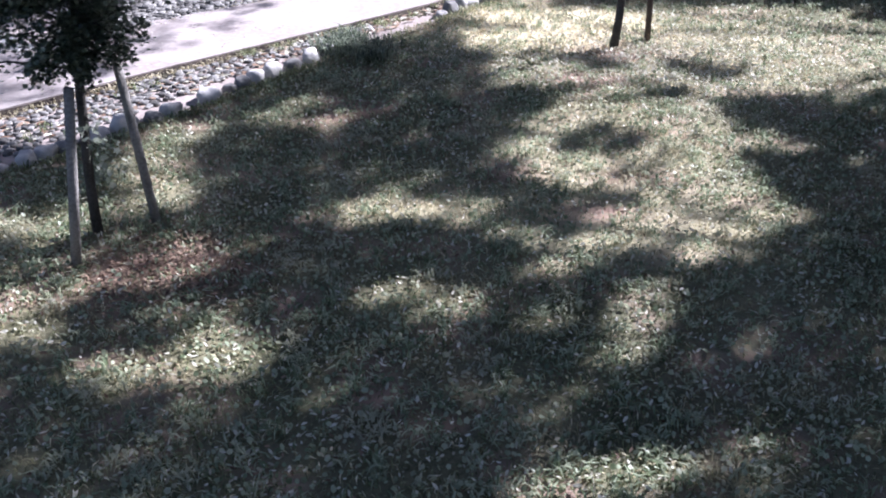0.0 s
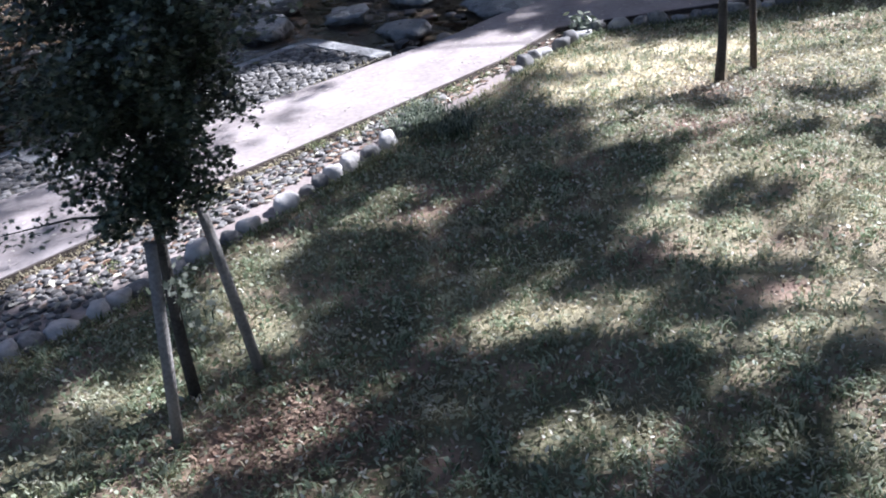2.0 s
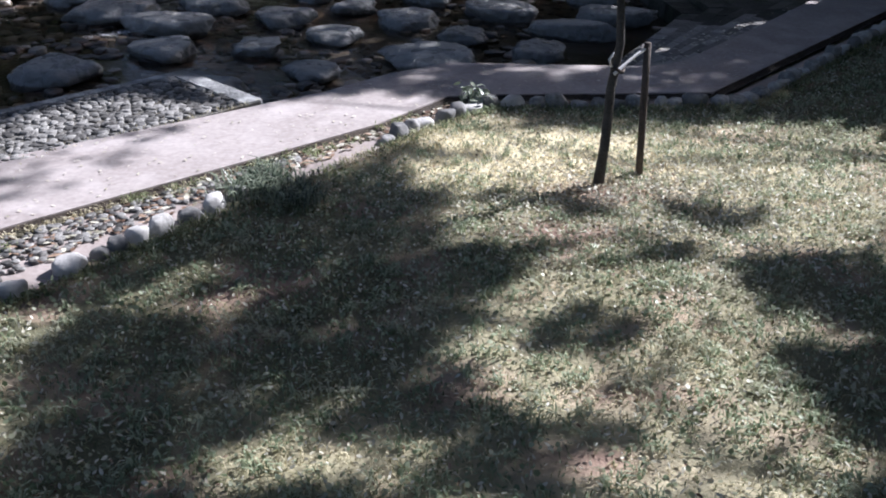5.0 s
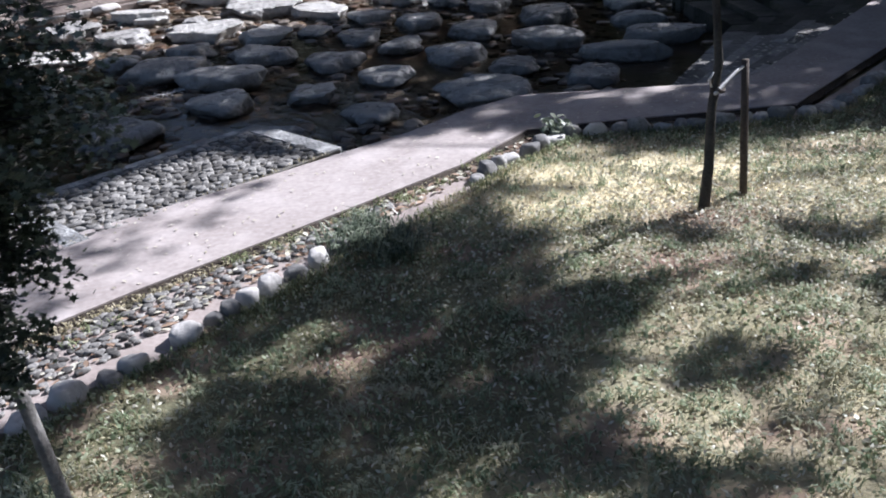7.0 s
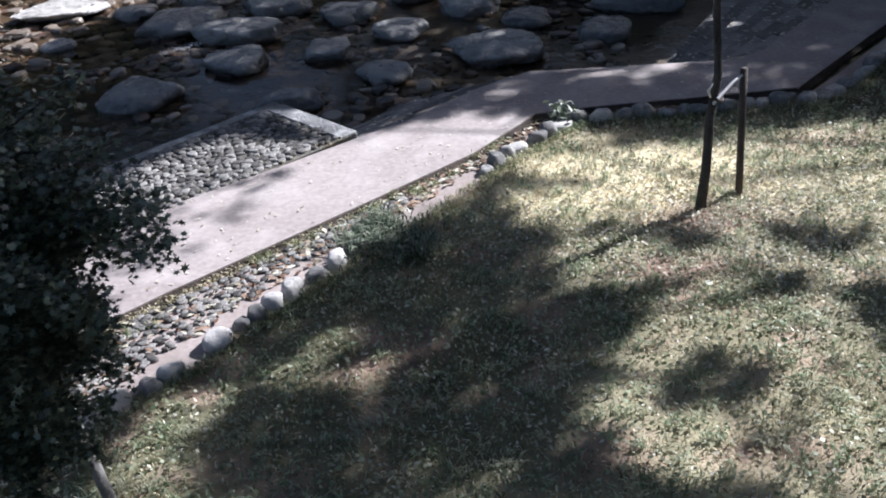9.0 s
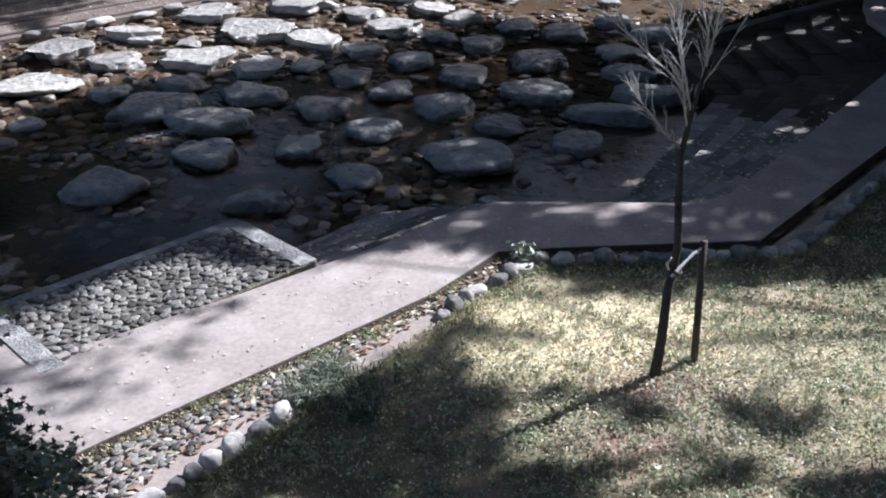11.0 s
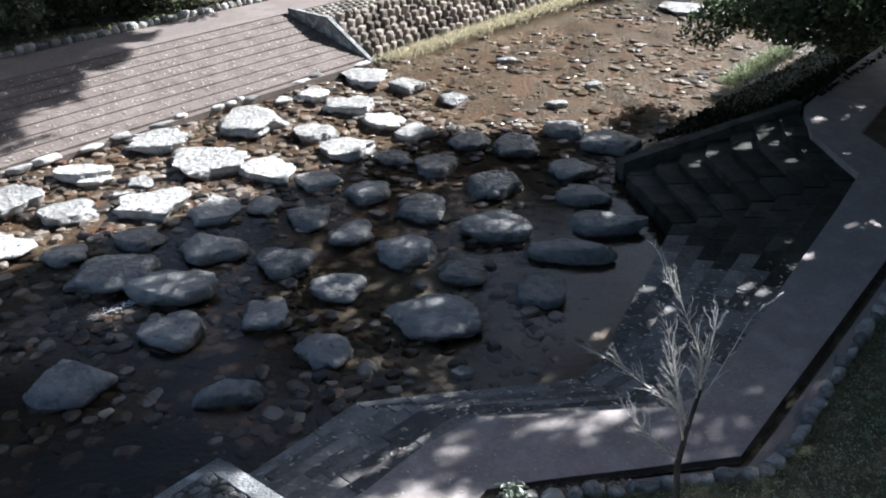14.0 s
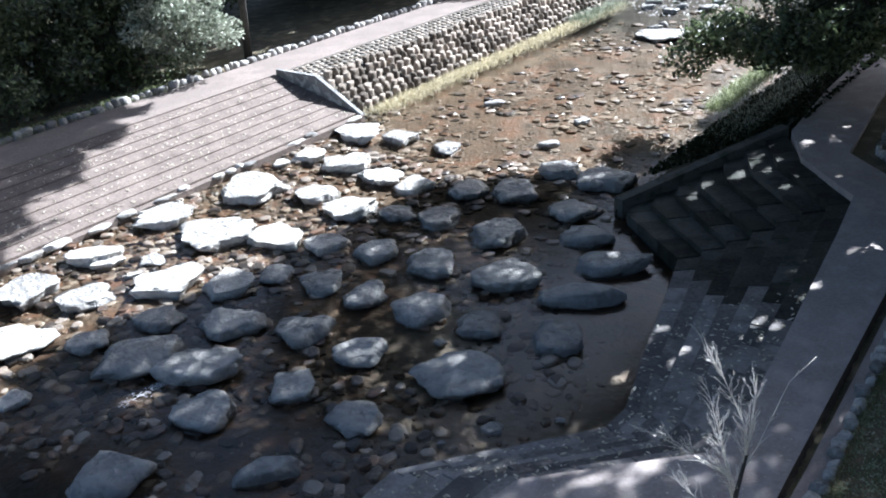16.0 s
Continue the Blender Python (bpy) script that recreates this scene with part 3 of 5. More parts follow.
def make_panel(s0, s1, n0, n1, seed):
    """A level cobbled panel in a concrete frame, on a wall that stands in the creek."""
    corners = [ch(s0, n0), ch(s1, n0), ch(s1, n1), ch(s0, n1)]
    body = prism("cobble_panel", [(*c, 0.055) for c in corners], [(*c, -1.9) for c in corners], MORTAR)
    tagged(body, "grey rounded cobbles set in mortar on the creek wall", "cobble panel", kind="structure")
    edge = 0.26
    thin = 0.13
    rings = [((s0, n1 - thin), (s1, n1 - thin), (s1, n1 + 0.04), (s0, n1 + 0.04)), ((s1 - edge, n0), (s1 + 0.03, n0), (s1 + 0.03, n1 - thin), (s1 - edge, n1 - thin)), ((s0 - 0.03, n0), (s0 + edge, n0), (s0 + edge, n1 - thin), (s0 - 0.03, n1 - thin))]
    for ring in rings:
        ring = [ch(*p) for p in ring]
        prism("coping", [(*p, 0.088) for p in ring], [(*p, -0.15) for p in ring], COPING, body, "pale worn concrete coping")
    cobbled(body, ch(s0 + edge, n0 + 0.05), Vector(ch(s1 - edge, 0)) - Vector(ch(s0 + edge, 0)), Vector(ch(0, n1 - thin)) - Vector(ch(0, n0 + 0.05)), 0.112, 0.142, 0.08, seed, z=0.036, loose=0.32)
    return body


make_panel(5.95, 9.88, 12.33, 14.22, 11)
make_panel(-2.0, 4.9, 12.5, 14.22, 12)
landing = prism("landing", [(*ch(4.9, 12.4), 0.07), (*ch(5.95, 12.4), 0.07), (*ch(5.95, 14.2), 0.07), (*ch(4.9, 14.2), 0.07)], [(*ch(4.9, 12.4), -1.9), (*ch(5.95, 12.4), -1.9), (*ch(5.95, 14.2), -1.9), (*ch(4.9, 14.2), -1.9)], CONCRETE)
tagged(landing, "pale concrete landing between two cobble panels", "landing", kind="structure")


def stepped(name, top, foot, levels, z_low, block, mat, seed, label, wear=0.02, slope=0.0, shady=None):
    """A flight of long stone steps between two polylines; levels: the height of each tread from the top down; last
    argument: a stone darkened for shade, for the blocks past x = 7.5.
    """
    rng = random.Random(seed)
    base = tagged(holder(name, *top[0], 0), label, "steps", kind="structure")
    rows = len(levels)
    for k, z in enumerate(levels):
        f0, f1 = k / rows, (k + 1) / rows
        upper = [Vector(a).lerp(Vector(b), f0) for a, b in zip(top, foot)]
        lower = [Vector(a).lerp(Vector(b), f1) for a, b in zip(top, foot)]
        for (u0, u1), (l0, l1) in zip(zip(upper, upper[1:]), zip(lower, lower[1:])):
            count = max(1, round((u1 - u0).length / block))
            cuts = [0.0] + [(i + rng.uniform(-0.3, 0.3)) / count for i in range(1, count)] + [1.0]
            gap = (0.0006 if slope else 0.006) / max((u1 - u0).length, 0.1)
            for a, b in zip(cuts, cuts[1:]):
                ring = [u0.lerp(u1, a + gap), u0.lerp(u1, b - gap), l0.lerp(l1, b - gap), l0.lerp(l1, a + gap)]
                turn = (ring[1] - ring[0]).cross(ring[3] - ring[0])
                ring = ring if turn > 0 else ring[::-1]
                lift = rng.uniform(-wear, wear)
                mid = sum(ring, Vector((0, 0))) / 4
                low_ = max(z_low, z - 0.5)
                inner = [mid + (p - mid) * (1 - (0.004 if slope else 0.012) / max((p - mid).length, 0.1)) for p in ring]
                rise = [slope if any((p - u).length < 0.05 for u in (u0.lerp(u1, a + gap), u0.lerp(u1, b - gap))) else 0.0 for p in ring]
                tops = [(*p, z + lift + r + rng.uniform(-1, 1) * (0.0012 if slope else 0.006)) for p, r in zip(inner, rise)]
                shoulder = [(*p, z + lift + r - (0.004 if slope else 0.012)) for p, r in zip(ring, rise)]
                verts = tops + shoulder + [(*p, low_) for p in ring]
                faces = [[0, 1, 2, 3]] + [[i + j, i + j + 4, i + (j + 1) % 4 + 4, i + (j + 1) % 4] for i in (0, 4) for j in range(4)]
                arrays("step_block", verts, faces, shady if shady and mid.x > 7.5 + rng.uniform(-0.5, 0.3) else mat, base)
    return base


stepped("creek_steps", STEP_TOP, STEP_FOOT, TREADS, -1.9, 1.0, WETSTEP, 21, "worn grey stone steps going down to the creek, shaded, with fallen leaves", 0.015, shady=SHADE_STEP)
stepped("bay_steps", [(11.75, 27.0), (11.95, 30.2), (12.5, 32.4)], [(7.1, 27.25), (6.75, 30.6), (7.2, 31.2)], TREADS, -1.9, 1.1, SHADE_STEP, 22, "broad worn stone steps beside the creek, coloured dark for heavy shade")
body = ribbon("step_core", [(-1.5, 15.62), (0.92, 17.6), (4.1, 17.6), (6.9, 20.65), (11.7, 26.9), (11.9, 30.1)], [(-2.6, 16.9), (-0.5, 19.2), (3.2, 19.3), (5.2, 22.3), (8.0, 27.1), (8.0, 30.6)], -1.4, -1.9, MORTAR)
tagged(body, "concrete core under the creek steps", "core", kind="structure")

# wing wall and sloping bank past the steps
# the wing wall takes the stone darkened for shade
wing = prism("wing_wall", [(6.75, 31.0, -0.98), (12.6, 32.45, 0.16), (12.5, 32.8, 0.16), (6.6, 31.35, -0.98)], [(6.75, 31.0, -2), (12.6, 32.45, -2), (12.5, 32.8, -2), (6.6, 31.35, -2)], SHADE_STEP)
tagged(wing, "sloping concrete wing wall at the end of the steps", "wall", kind="structure")
near_slope = prism("near_revetment", [(6.6, 31.2, -1.35), (*ch(90, 17.9), -1.35), (*ch(90, 13.8), 0.05), (12.5, 32.6, 0.05)], [(6.6, 31.2, -2.2), (*ch(90, 17.9), -2.2), (*ch(90, 13.8), -2.2), (12.5, 32.6, -2.2)], SHADE_BANK)
tagged(near_slope, "sloping earth bank above the creek, coloured dark for shade", "bank", kind="structure")


# ---- far bank ----
FAR_Z = 0.62
stepped("far_steps", [ch(29.4, 34.7), ch(-8, 34.7)], [ch(29.4, 30.2), ch(-8, 30.2)], [FAR_Z - 0.145 * (k + 1) for k in range(8)], -1.6, 2.4, STEPSTONE, 31, "broad brown stone steps down to the creek in full sun, with scattered leaves", 0.004, 0.104)
foot = ribbon("step_footing", [ch(29.3, 30.25), ch(-8, 30.25)], [ch(29.3, 29.9), ch(-8, 29.9)], -0.62, -1.7, STEPSTONE)
tagged(foot, "brown stone footing at the water's edge", "footing", kind="structure")
far_path = ribbon("far_path", [ch(-30, 37.2), ch(51, 37.2)], [ch(-30, 34.65), ch(51, 34.65)], FAR_Z, 0.1, FARPATH)
tagged(far_path, "brownish grey path along the far bank", "path", kind="structure")


def far_slope(n):
    return float(np.interp(n, (30.2, 32.35, 34.7), (-0.75, 0.52, 0.6)))


rev = arrays("far_revetment", [(*ch(s, n), z) for s in (29.4, 51.0) for n, z in ((30.2, -0.75), (32.35, 0.52), (34.66, 0.6), (34.66, -2), (30.2, -2))], [[0, 5, 6, 1], [1, 6, 7, 2], [2, 7, 8, 3], [4, 9, 5, 0], [0, 1, 2, 3, 4], [9, 8, 7, 6, 5]], MORTAR)
tagged(rev, "sloping bank wall of rounded stones set in rows, sunlit", "bank wall", kind="structure")
wing_far = arrays("far_wing_wall", [(*ch(s, n), z) for s in (29.24, 29.42) for n, z in ((30.0, -0.58), (32.3, 0.76), (34.6, 0.82), (34.6, -1.8), (30.0, -1.8))], [[0, 5, 6, 1], [1, 6, 7, 2], [2, 7, 8, 3], [4, 9, 5, 0], [4, 3, 2, 1, 0], [5, 6, 7, 8, 9]], COPING)
tagged(wing_far, "pale concrete wing wall ending the far steps", "wall", kind="structure")


def rev_stones():
    rng = random.Random(5)
    for c in range(46):
        for r in range(6):
            s = 29.7 + 0.46 * (c + (0.5 if r % 2 else 0)) + rng.uniform(-0.05, 0.05)
            n = 30.45 + r * 0.36
            x, y = ch(s, n)
            k = rng.uniform(0.88, 1.1)
            piece("stone", REV_KINDS[rng.randrange(8)], x, y, far_slope(n) - 0.02, (0.4 * k, 0.3 * k, 0.56 * rng.uniform(0.8, 1.15)), radians(45) + rng.uniform(-0.3, 0.3), rev)
    flat = []
    for c in range(63):
        for r in range(5):
            s, n = 29.8 + 0.33 * (c + 0.5 * (r % 2)) + rng.uniform(-0.04, 0.04), 32.75 + r * 0.4 + rng.uniform(-0.03, 0.03)
            flat.append((*ch(s, n), far_slope(n) - 0.01, 0.3, 0.24, 0.09, radians(45) + rng.uniform(-0.3, 0.3)))
    tagged(stuff_stones("paving_stones", flat, COBBLE_ISLAND, 78, 1, parent=rev), kind="stuff")


def kerb_row(line, step, size, z, seed, label, group, start=0.0, end=None, chance=1.0, sparse=None):
    rng = random.Random(seed)
    d, total = start, end or length_of(line)
    while d < total:
        p, way = along(line, d)
        k = rng.uniform(0.6, 1.25)
        if rng.random() < (0.12 if sparse and sparse[0] < p.x < sparse[1] else chance):
            ob = piece("kerb_stone", KERB_KINDS[rng.randrange(8)], p.x + rng.uniform(-0.03, 0.03), p.y + rng.uniform(-0.03, 0.03), z, (size[0] * k, size[1] * rng.uniform(0.75, 1.25) * k ** 0.5, size[2] * rng.uniform(0.7, 1.3)), math.atan2(way.y, way.x) + rng.uniform(-0.25, 0.25))
            tagged(ob, label, "kerb stone", group)
        d += step * k


kerb_row(KERB_LINE, 0.31, (0.31, 0.26, 0.26), -0.025, 41, "rounded grey kerb stone edging the lawn", "kerb stones along the lawn", start=1.5, chance=0.97, sparse=(-1.6, -0.12))
kerb_row([ch(2, 37.35), ch(50.5, 37.35)], 0.43, (0.46, 0.34, 0.36), FAR_Z, 42, "rounded pale kerb stone beside the far path", "kerb stones along the far path")


def foot_stones():
    """Broken pale stones along the foot of the far steps."""
    rng = random.Random(17)
    s = 6.0
    while s < 29.0:
        k = rng.uniform(0.35, 0.95)
        if rng.random() < 0.75:
            piece("stone", KERB_KINDS[rng.randrange(8)], *ch(s, 30.0 + rng.uniform(-0.12, 0.06)), -0.66, (k, rng.uniform(0.22, 0.36), rng.uniform(0.14, 0.26)), radians(45) + rng.uniform(-0.12, 0.12), foot)
        s += k * rng.uniform(0.85, 1.2)


foot_stones()


# ---- creek rocks ----
rock_count = [0]


def boulder(x, y, length, width, height, turn, label="grey weathered boulder standing in the shallow creek"):
    """A boulder in the creek: angular slabs on the gravel bar, worn wetted domes in the running water, their shade put
    into colour too.
    """
    rock_count[0] += 1
    rng = random.Random(rock_count[0])
    if label == SUNNY:
        mesh = rough_stone(900 + rock_count[0] * 7, (length * 1.04, width, height * 1.3), 4, cuts=11, flat=rng.uniform(0.3, 0.42), bumps=0.5, edge=0.97, lean=0.2, near=0.5, ragged=0.2)
    else:
        mesh = rough_stone(900 + rock_count[0] * 7, (length * 1.04, width, height * 1.5), 4, cuts=6, flat=rng.uniform(0.46, 0.68), bumps=0.34, edge=0.8, lean=0.4, near=0.62, ragged=0.1)
    mesh.name = "boulder"
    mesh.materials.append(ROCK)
    # boulders under the trees darken almost to the top: shade added to wetness
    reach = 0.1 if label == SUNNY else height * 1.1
    wet_shade = [min(0.68, max(0.0, (1.0 if reach > 0.1 else 0.9) - (v.co.z - 0.06) / reach + 0.25 * noise.noise(v.co * 3 + Vector((x, y, 0))))) for v in mesh.vertices]
    mesh.attributes.new("wet_shade", "FLOAT", "POINT").data.foreach_set("value", wet_shade)
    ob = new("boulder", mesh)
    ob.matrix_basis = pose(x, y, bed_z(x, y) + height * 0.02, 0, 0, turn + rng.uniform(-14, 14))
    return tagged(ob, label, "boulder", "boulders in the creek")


SUNNY = "pale sunlit angular boulder beside the shallow creek"
boulder(-0.73, 40.13, 1.74, 2.06, 0.41, -1, SUNNY)
boulder(0.78, 39.46, 1.28, 1.6, 0.32, -3, SUNNY)
boulder(-2.66, 38.33, 1.28, 1.52, 0.32, 3, SUNNY)
boulder(-3.6, 37.93, 0.61, 0.77, 0.18, 4, SUNNY)
boulder(-4.42, 35.64, 2.27, 2.84, 0.42, 6, SUNNY)
boulder(-1.35, 37.12, 1.76, 1.55, 0.41, 0, SUNNY)
boulder(-2.37, 34.67, 1.49, 1.51, 0.36, 2, SUNNY)
boulder(-0.18, 35.69, 1.39, 1.66, 0.34, -2, SUNNY)
boulder(-1.37, 33.16, 1.7, 1.65, 0.4, 1, SUNNY)
boulder(0.81, 34.72, 1.35, 1.46, 0.33, -4, SUNNY)
boulder(-7.18, 33.78, 1.94, 1.53, 0.42, 12, SUNNY)
boulder(-5.35, 32.21, 2.18, 2.11, 0.42, 9, SUNNY)
boulder(-3.65, 31.47, 1.61, 1.93, 0.38, 6, SUNNY)
boulder(-2.21, 31, 1.25, 1.56, 0.31, 2, SUNNY)
boulder(-8.84, 31.42, 1.66, 1.14, 0.39, 16, SUNNY)
boulder(-7.17, 30.92, 0.71, 0.89, 0.2, 13, SUNNY)
boulder(-6.45, 29.19, 2.08, 1.82, 0.42, 13, SUNNY)
boulder(-4.89, 28.99, 1.42, 1.5, 0.34, 9, SUNNY)
boulder(-10.28, 29.4, 1.83, 1.82, 0.42, 21, SUNNY)
boulder(-8.6, 28.78, 1.48, 1.21, 0.36, 18, SUNNY)
boulder(-10.1, 26.85, 2.3, 2.1, 0.36, 22, SUNNY)
boulder(-9.34, 24.43, 0.84, 0.87, 0.23, 23, SUNNY)
boulder(-7.57, 30.14, 0.58, 0.37, 0.18, 15, SUNNY)
boulder(-8.4, 30.93, 1.03, 0.51, 0.27, 16, SUNNY)
boulder(-7.58, 27.72, 0.34, 0.3, 0.13, 16, SUNNY)
boulder(-3.56, 29.3, 0.92, 1.15, 0.24, 6)
boulder(-8.16, 26.66, 1.12, 1.19, 0.28, 18)
boulder(-6.5, 27.33, 1.35, 1.2, 0.33, 14)
boulder(-4.6, 26.81, 1.63, 1.5, 0.39, 9)
boulder(-6.72, 25.54, 2.19, 1.76, 0.42, 16)
boulder(-5.31, 24.8, 2.11, 1.44, 0.42, 12)
boulder(-2.79, 26.03, 1.48, 1.33, 0.36, 5)
boulder(-2.33, 28.49, 1.15, 1.44, 0.29, 3)
boulder(-1.24, 27.63, 1.16, 1.45, 0.29, 0)
boulder(-0.77, 30.15, 1.3, 1.43, 0.32, -1)
boulder(0.05, 32.71, 1.06, 1.32, 0.27, -2)
boulder(1.25, 31.97, 1.3, 1.56, 0.32, -5)
boulder(0.65, 29.06, 1.33, 1.67, 0.33, -4)
boulder(0.14, 26.66, 1.52, 1.78, 0.36, -3)
boulder(-1.47, 24.83, 1.35, 1.18, 0.33, 1)
boulder(1.5, 25.66, 1.19, 1.26, 0.3, -7)
boulder(0.59, 23.42, 2.18, 1.77, 0.42, -5)
boulder(-3.15, 23.76, 1.06, 1.33, 0.27, 6)
boulder(-1.79, 22.3, 1.22, 1.45, 0.3, 2)
boulder(-4.98, 23.02, 1.4, 1.39, 0.34, 12)
boulder(-3.58, 20.93, 1.45, 0.65, 0.35, 9)
boulder(-6.63, 21.29, 1.7, 1.62, 0.4, 19)
boulder(3.23, 24.69, 1.3, 1.63, 0.32, -13)
boulder(2.54, 23.75, 0.32, 0.39, 0.12, -11)
boulder(0.42, 25.08, 0.35, 0.32, 0.13, -4)
boulder(2.57, 27.89, 1.83, 1.68, 0.42, -9)
boulder(2.84, 30.6, 1.67, 2.03, 0.39, -9)
boulder(2.51, 34.09, 1.39, 1.74, 0.34, -7)
boulder(3.97, 33.51, 1.56, 1.95, 0.37, -10)
boulder(5.79, 35, 1.39, 1.42, 0.34, -13)
boulder(7.11, 33.82, 1.99, 1.8, 0.42, -16)
boulder(5.41, 31.65, 1.49, 1.52, 0.36, -14)
boulder(5.36, 29.84, 1.58, 1.22, 0.38, -15)
boulder(5.56, 27.99, 2.12, 1.2, 0.42, -16)
boulder(4.28, 26.43, 2.21, 0.99, 0.42, -14)
boulder(-0.05, 21.27, 0.21, 0.17, 0.1, -4)
boulder(1.05, 21.54, 0.48, 0.45, 0.16, -7)
boulder(2.5, 21.58, 0.24, 0.18, 0.11, -12)
boulder(15.02, 51.43, 2.6, 2.7, 0.3, -19, SUNNY)
boulder(2.33, 38.03, 1.03, 1.29, 0.27, -6)
boulder(7.86, 39.84, 0.62, 0.74, 0.18, -15)
boulder(6, 37.59, 0.83, 0.4, 0.23, -12)
boulder(4.96, 42.72, 0.94, 0.53, 0.25, -9)
boulder(-5.49, 17.46, 0.98, 0.5, 0.26, 22)
for rx, ry, rl in ((17.3, 56.4, 0.9), (18.3, 57.3, 0.7), (16.4, 57.6, 0.8), (19.5, 56.6, 1.1), (20.6, 57.8, 0.8), (17.2, 58.9, 1.0), (19.0, 59.2, 0.7), (15.2, 52.9, 0.8), (15.9, 53.6, 0.5)):
    boulder(rx, ry, rl, rl * 0.8, 0.3, -20)


def creek_gravel():
    rng = np.random.default_rng(3)
    rows = []
    while len(rows) < 27000:
        s, n = rng.uniform(2, 62), rng.uniform(13.5, 30.1)
        x, y = ch(s, n)
        if not inside(CHANNEL, np.array(x), np.array(y)):
            continue
        if rng.random() < 0.93 * bed_darkness(x, y):
            continue
        heap = noise.noise(Vector((x * 0.3, y * 0.3, 11)))
        upper = s > 27
        rubble = 0.6 if n > 24.5 - 0.25 * (s - 12) and s < 27 else 0.0
        want = 0.46 if upper else 0.34 + rubble + (0.5 if s < 13 else 0)
        if rng.random() > want + heap:
            continue
        size = 0.03 + (0.42 if upper else 0.36) * rng.random() ** (5.0 if upper else 3.4)
        rows.append((x, y, bed_z(x, y) - 0.02 - size * (0.26 if upper else 0.12) + noise.noise(Vector((x * 0.55, y * 0.55, 3))) * 0.1, size * rng.uniform(1.05, 1.7), size, size * rng.uniform(0.5, 0.9), rng.uniform(0, 3.1)))
    large, small = [r for r in rows if r[4] > 0.13], [r for r in rows if r[4] <= 0.13]
    tagged(stuff_stones("creek_cobbles", large, GRAVEL, 66, 2, smooth=False), "brown and grey cobbles lying in the creek", "cobbles", kind="stuff")
    return tagged(stuff_stones("creek_gravel", small, GRAVEL, 60, 1, smooth=False), "scattered brown and grey gravel in the creek", "gravel", kind="stuff")


creek_gravel()


# ---- trees ----
def limbs_to(base, targets, rng, r0, bend=0.15):
    out = []
    for t in targets:
        a, b = Vector(base), Vector(t)
        span = (b - a).length
        pts = [a.lerp(b, f) + Vector((rng.gauss(0, 1), rng.gauss(0, 1), rng.gauss(0, 0.5) + math.sin(f * 3.14) * 0.6)) * bend * span * (0 < f < 1) * 0.4 for f in (0, 0.25, 0.5, 0.75, 1)]
        out.append(tube(pts, [r0 * k for k in (1, 0.72, 0.5, 0.32, 0.12)], 6))
    return out


# Tall trees added to shape the light, crowns out of view: these meet high over the lawn and the creek; sunlight falls
# through the gaps between their boughs.
CLEARING = [(1.0, 15.95), (0.5, 15.5), (0.05, 14.9), (-0.2, 14.3), (0.3, 14.15), (0.84, 13.98), (0.31, 13.47), (0.36, 12.86), (0.9, 12.61), (0.78, 12.12), (0.7, 11.67), (0.86, 11.31), (1.31, 11.52), (1.95, 11.61), (1.54, 10.91), (0.97, 9.92), (0.8, 9.48), (1.01, 9.26), (0.85, 8.92), (1.09, 8.7), (1.46, 8.64), (2.14, 8.72), (2.01, 8.38), (1.58, 8.07), (1.36, 7.77), (1.21, 7.41), (0.81, 7.31), (0.82, 7.0), (1.06, 6.92), (1.38, 7.19), (1.84, 7.47), (2.32, 7.7), (2.15, 7.26), (2.44, 7.04), (2.91, 7.36), (2.93, 7.63), (3.42, 7.83), (3.65, 8.14), (3.55, 8.4), (3.3, 9.12), (3.35, 9.6), (4.3, 9.75), (4.3, 10.0), (3.6, 10.1), (3.4, 10.82), (3.45, 11.2), (4.33, 11.43), (4.89, 11.03), (6.0, 11.6), (7.5, 13.5), (6.8, 15.2), (4.2, 15.05), (1.6, 15.2)]
BOUGHS = [(1.9, 9.87, 0.48, 0.32), (3.6, 12.27, 0.5, 0.33), (3.0, 11.35, 0.3, 0.14), (0.6, 13.92, 0.5, 0.15), (2.3, 15.0, 0.8, 0.16), (2.75, 14.95, 0.5, 0.12), (2.1, 12.35, 0.4, 0.28), (1.75, 11.4, 0.3, 0.14), (1.2, 12.72, 0.35, 0.1)]
LIT_PATCHES = [[(-1.02, 7.66), (-0.95, 8.12), (-0.6, 8.53), (-0.22, 8.9), (-0.08, 8.66), (-0.2, 8.4), (0.18, 8.36), (0.6, 8.36), (0.78, 8.05), (1.06, 7.62), (0.85, 7.42), (0.6, 7.62), (0.4, 7.84), (0.17, 7.9), (-0.09, 8.0), (-0.48, 7.92), (-0.7, 7.62)],
               [(-0.72, 6.68), (-0.42, 6.88), (-0.05, 7.1), (0.2, 6.82), (0.46, 6.56), (0.3, 6.32), (-0.12, 6.34), (-0.5, 6.45)],
               [(1.34, 6.25), (1.6, 6.72), (2.05, 6.93), (2.19, 6.6), (2.03, 6.22), (1.69, 6.05), (1.38, 6.06)]]
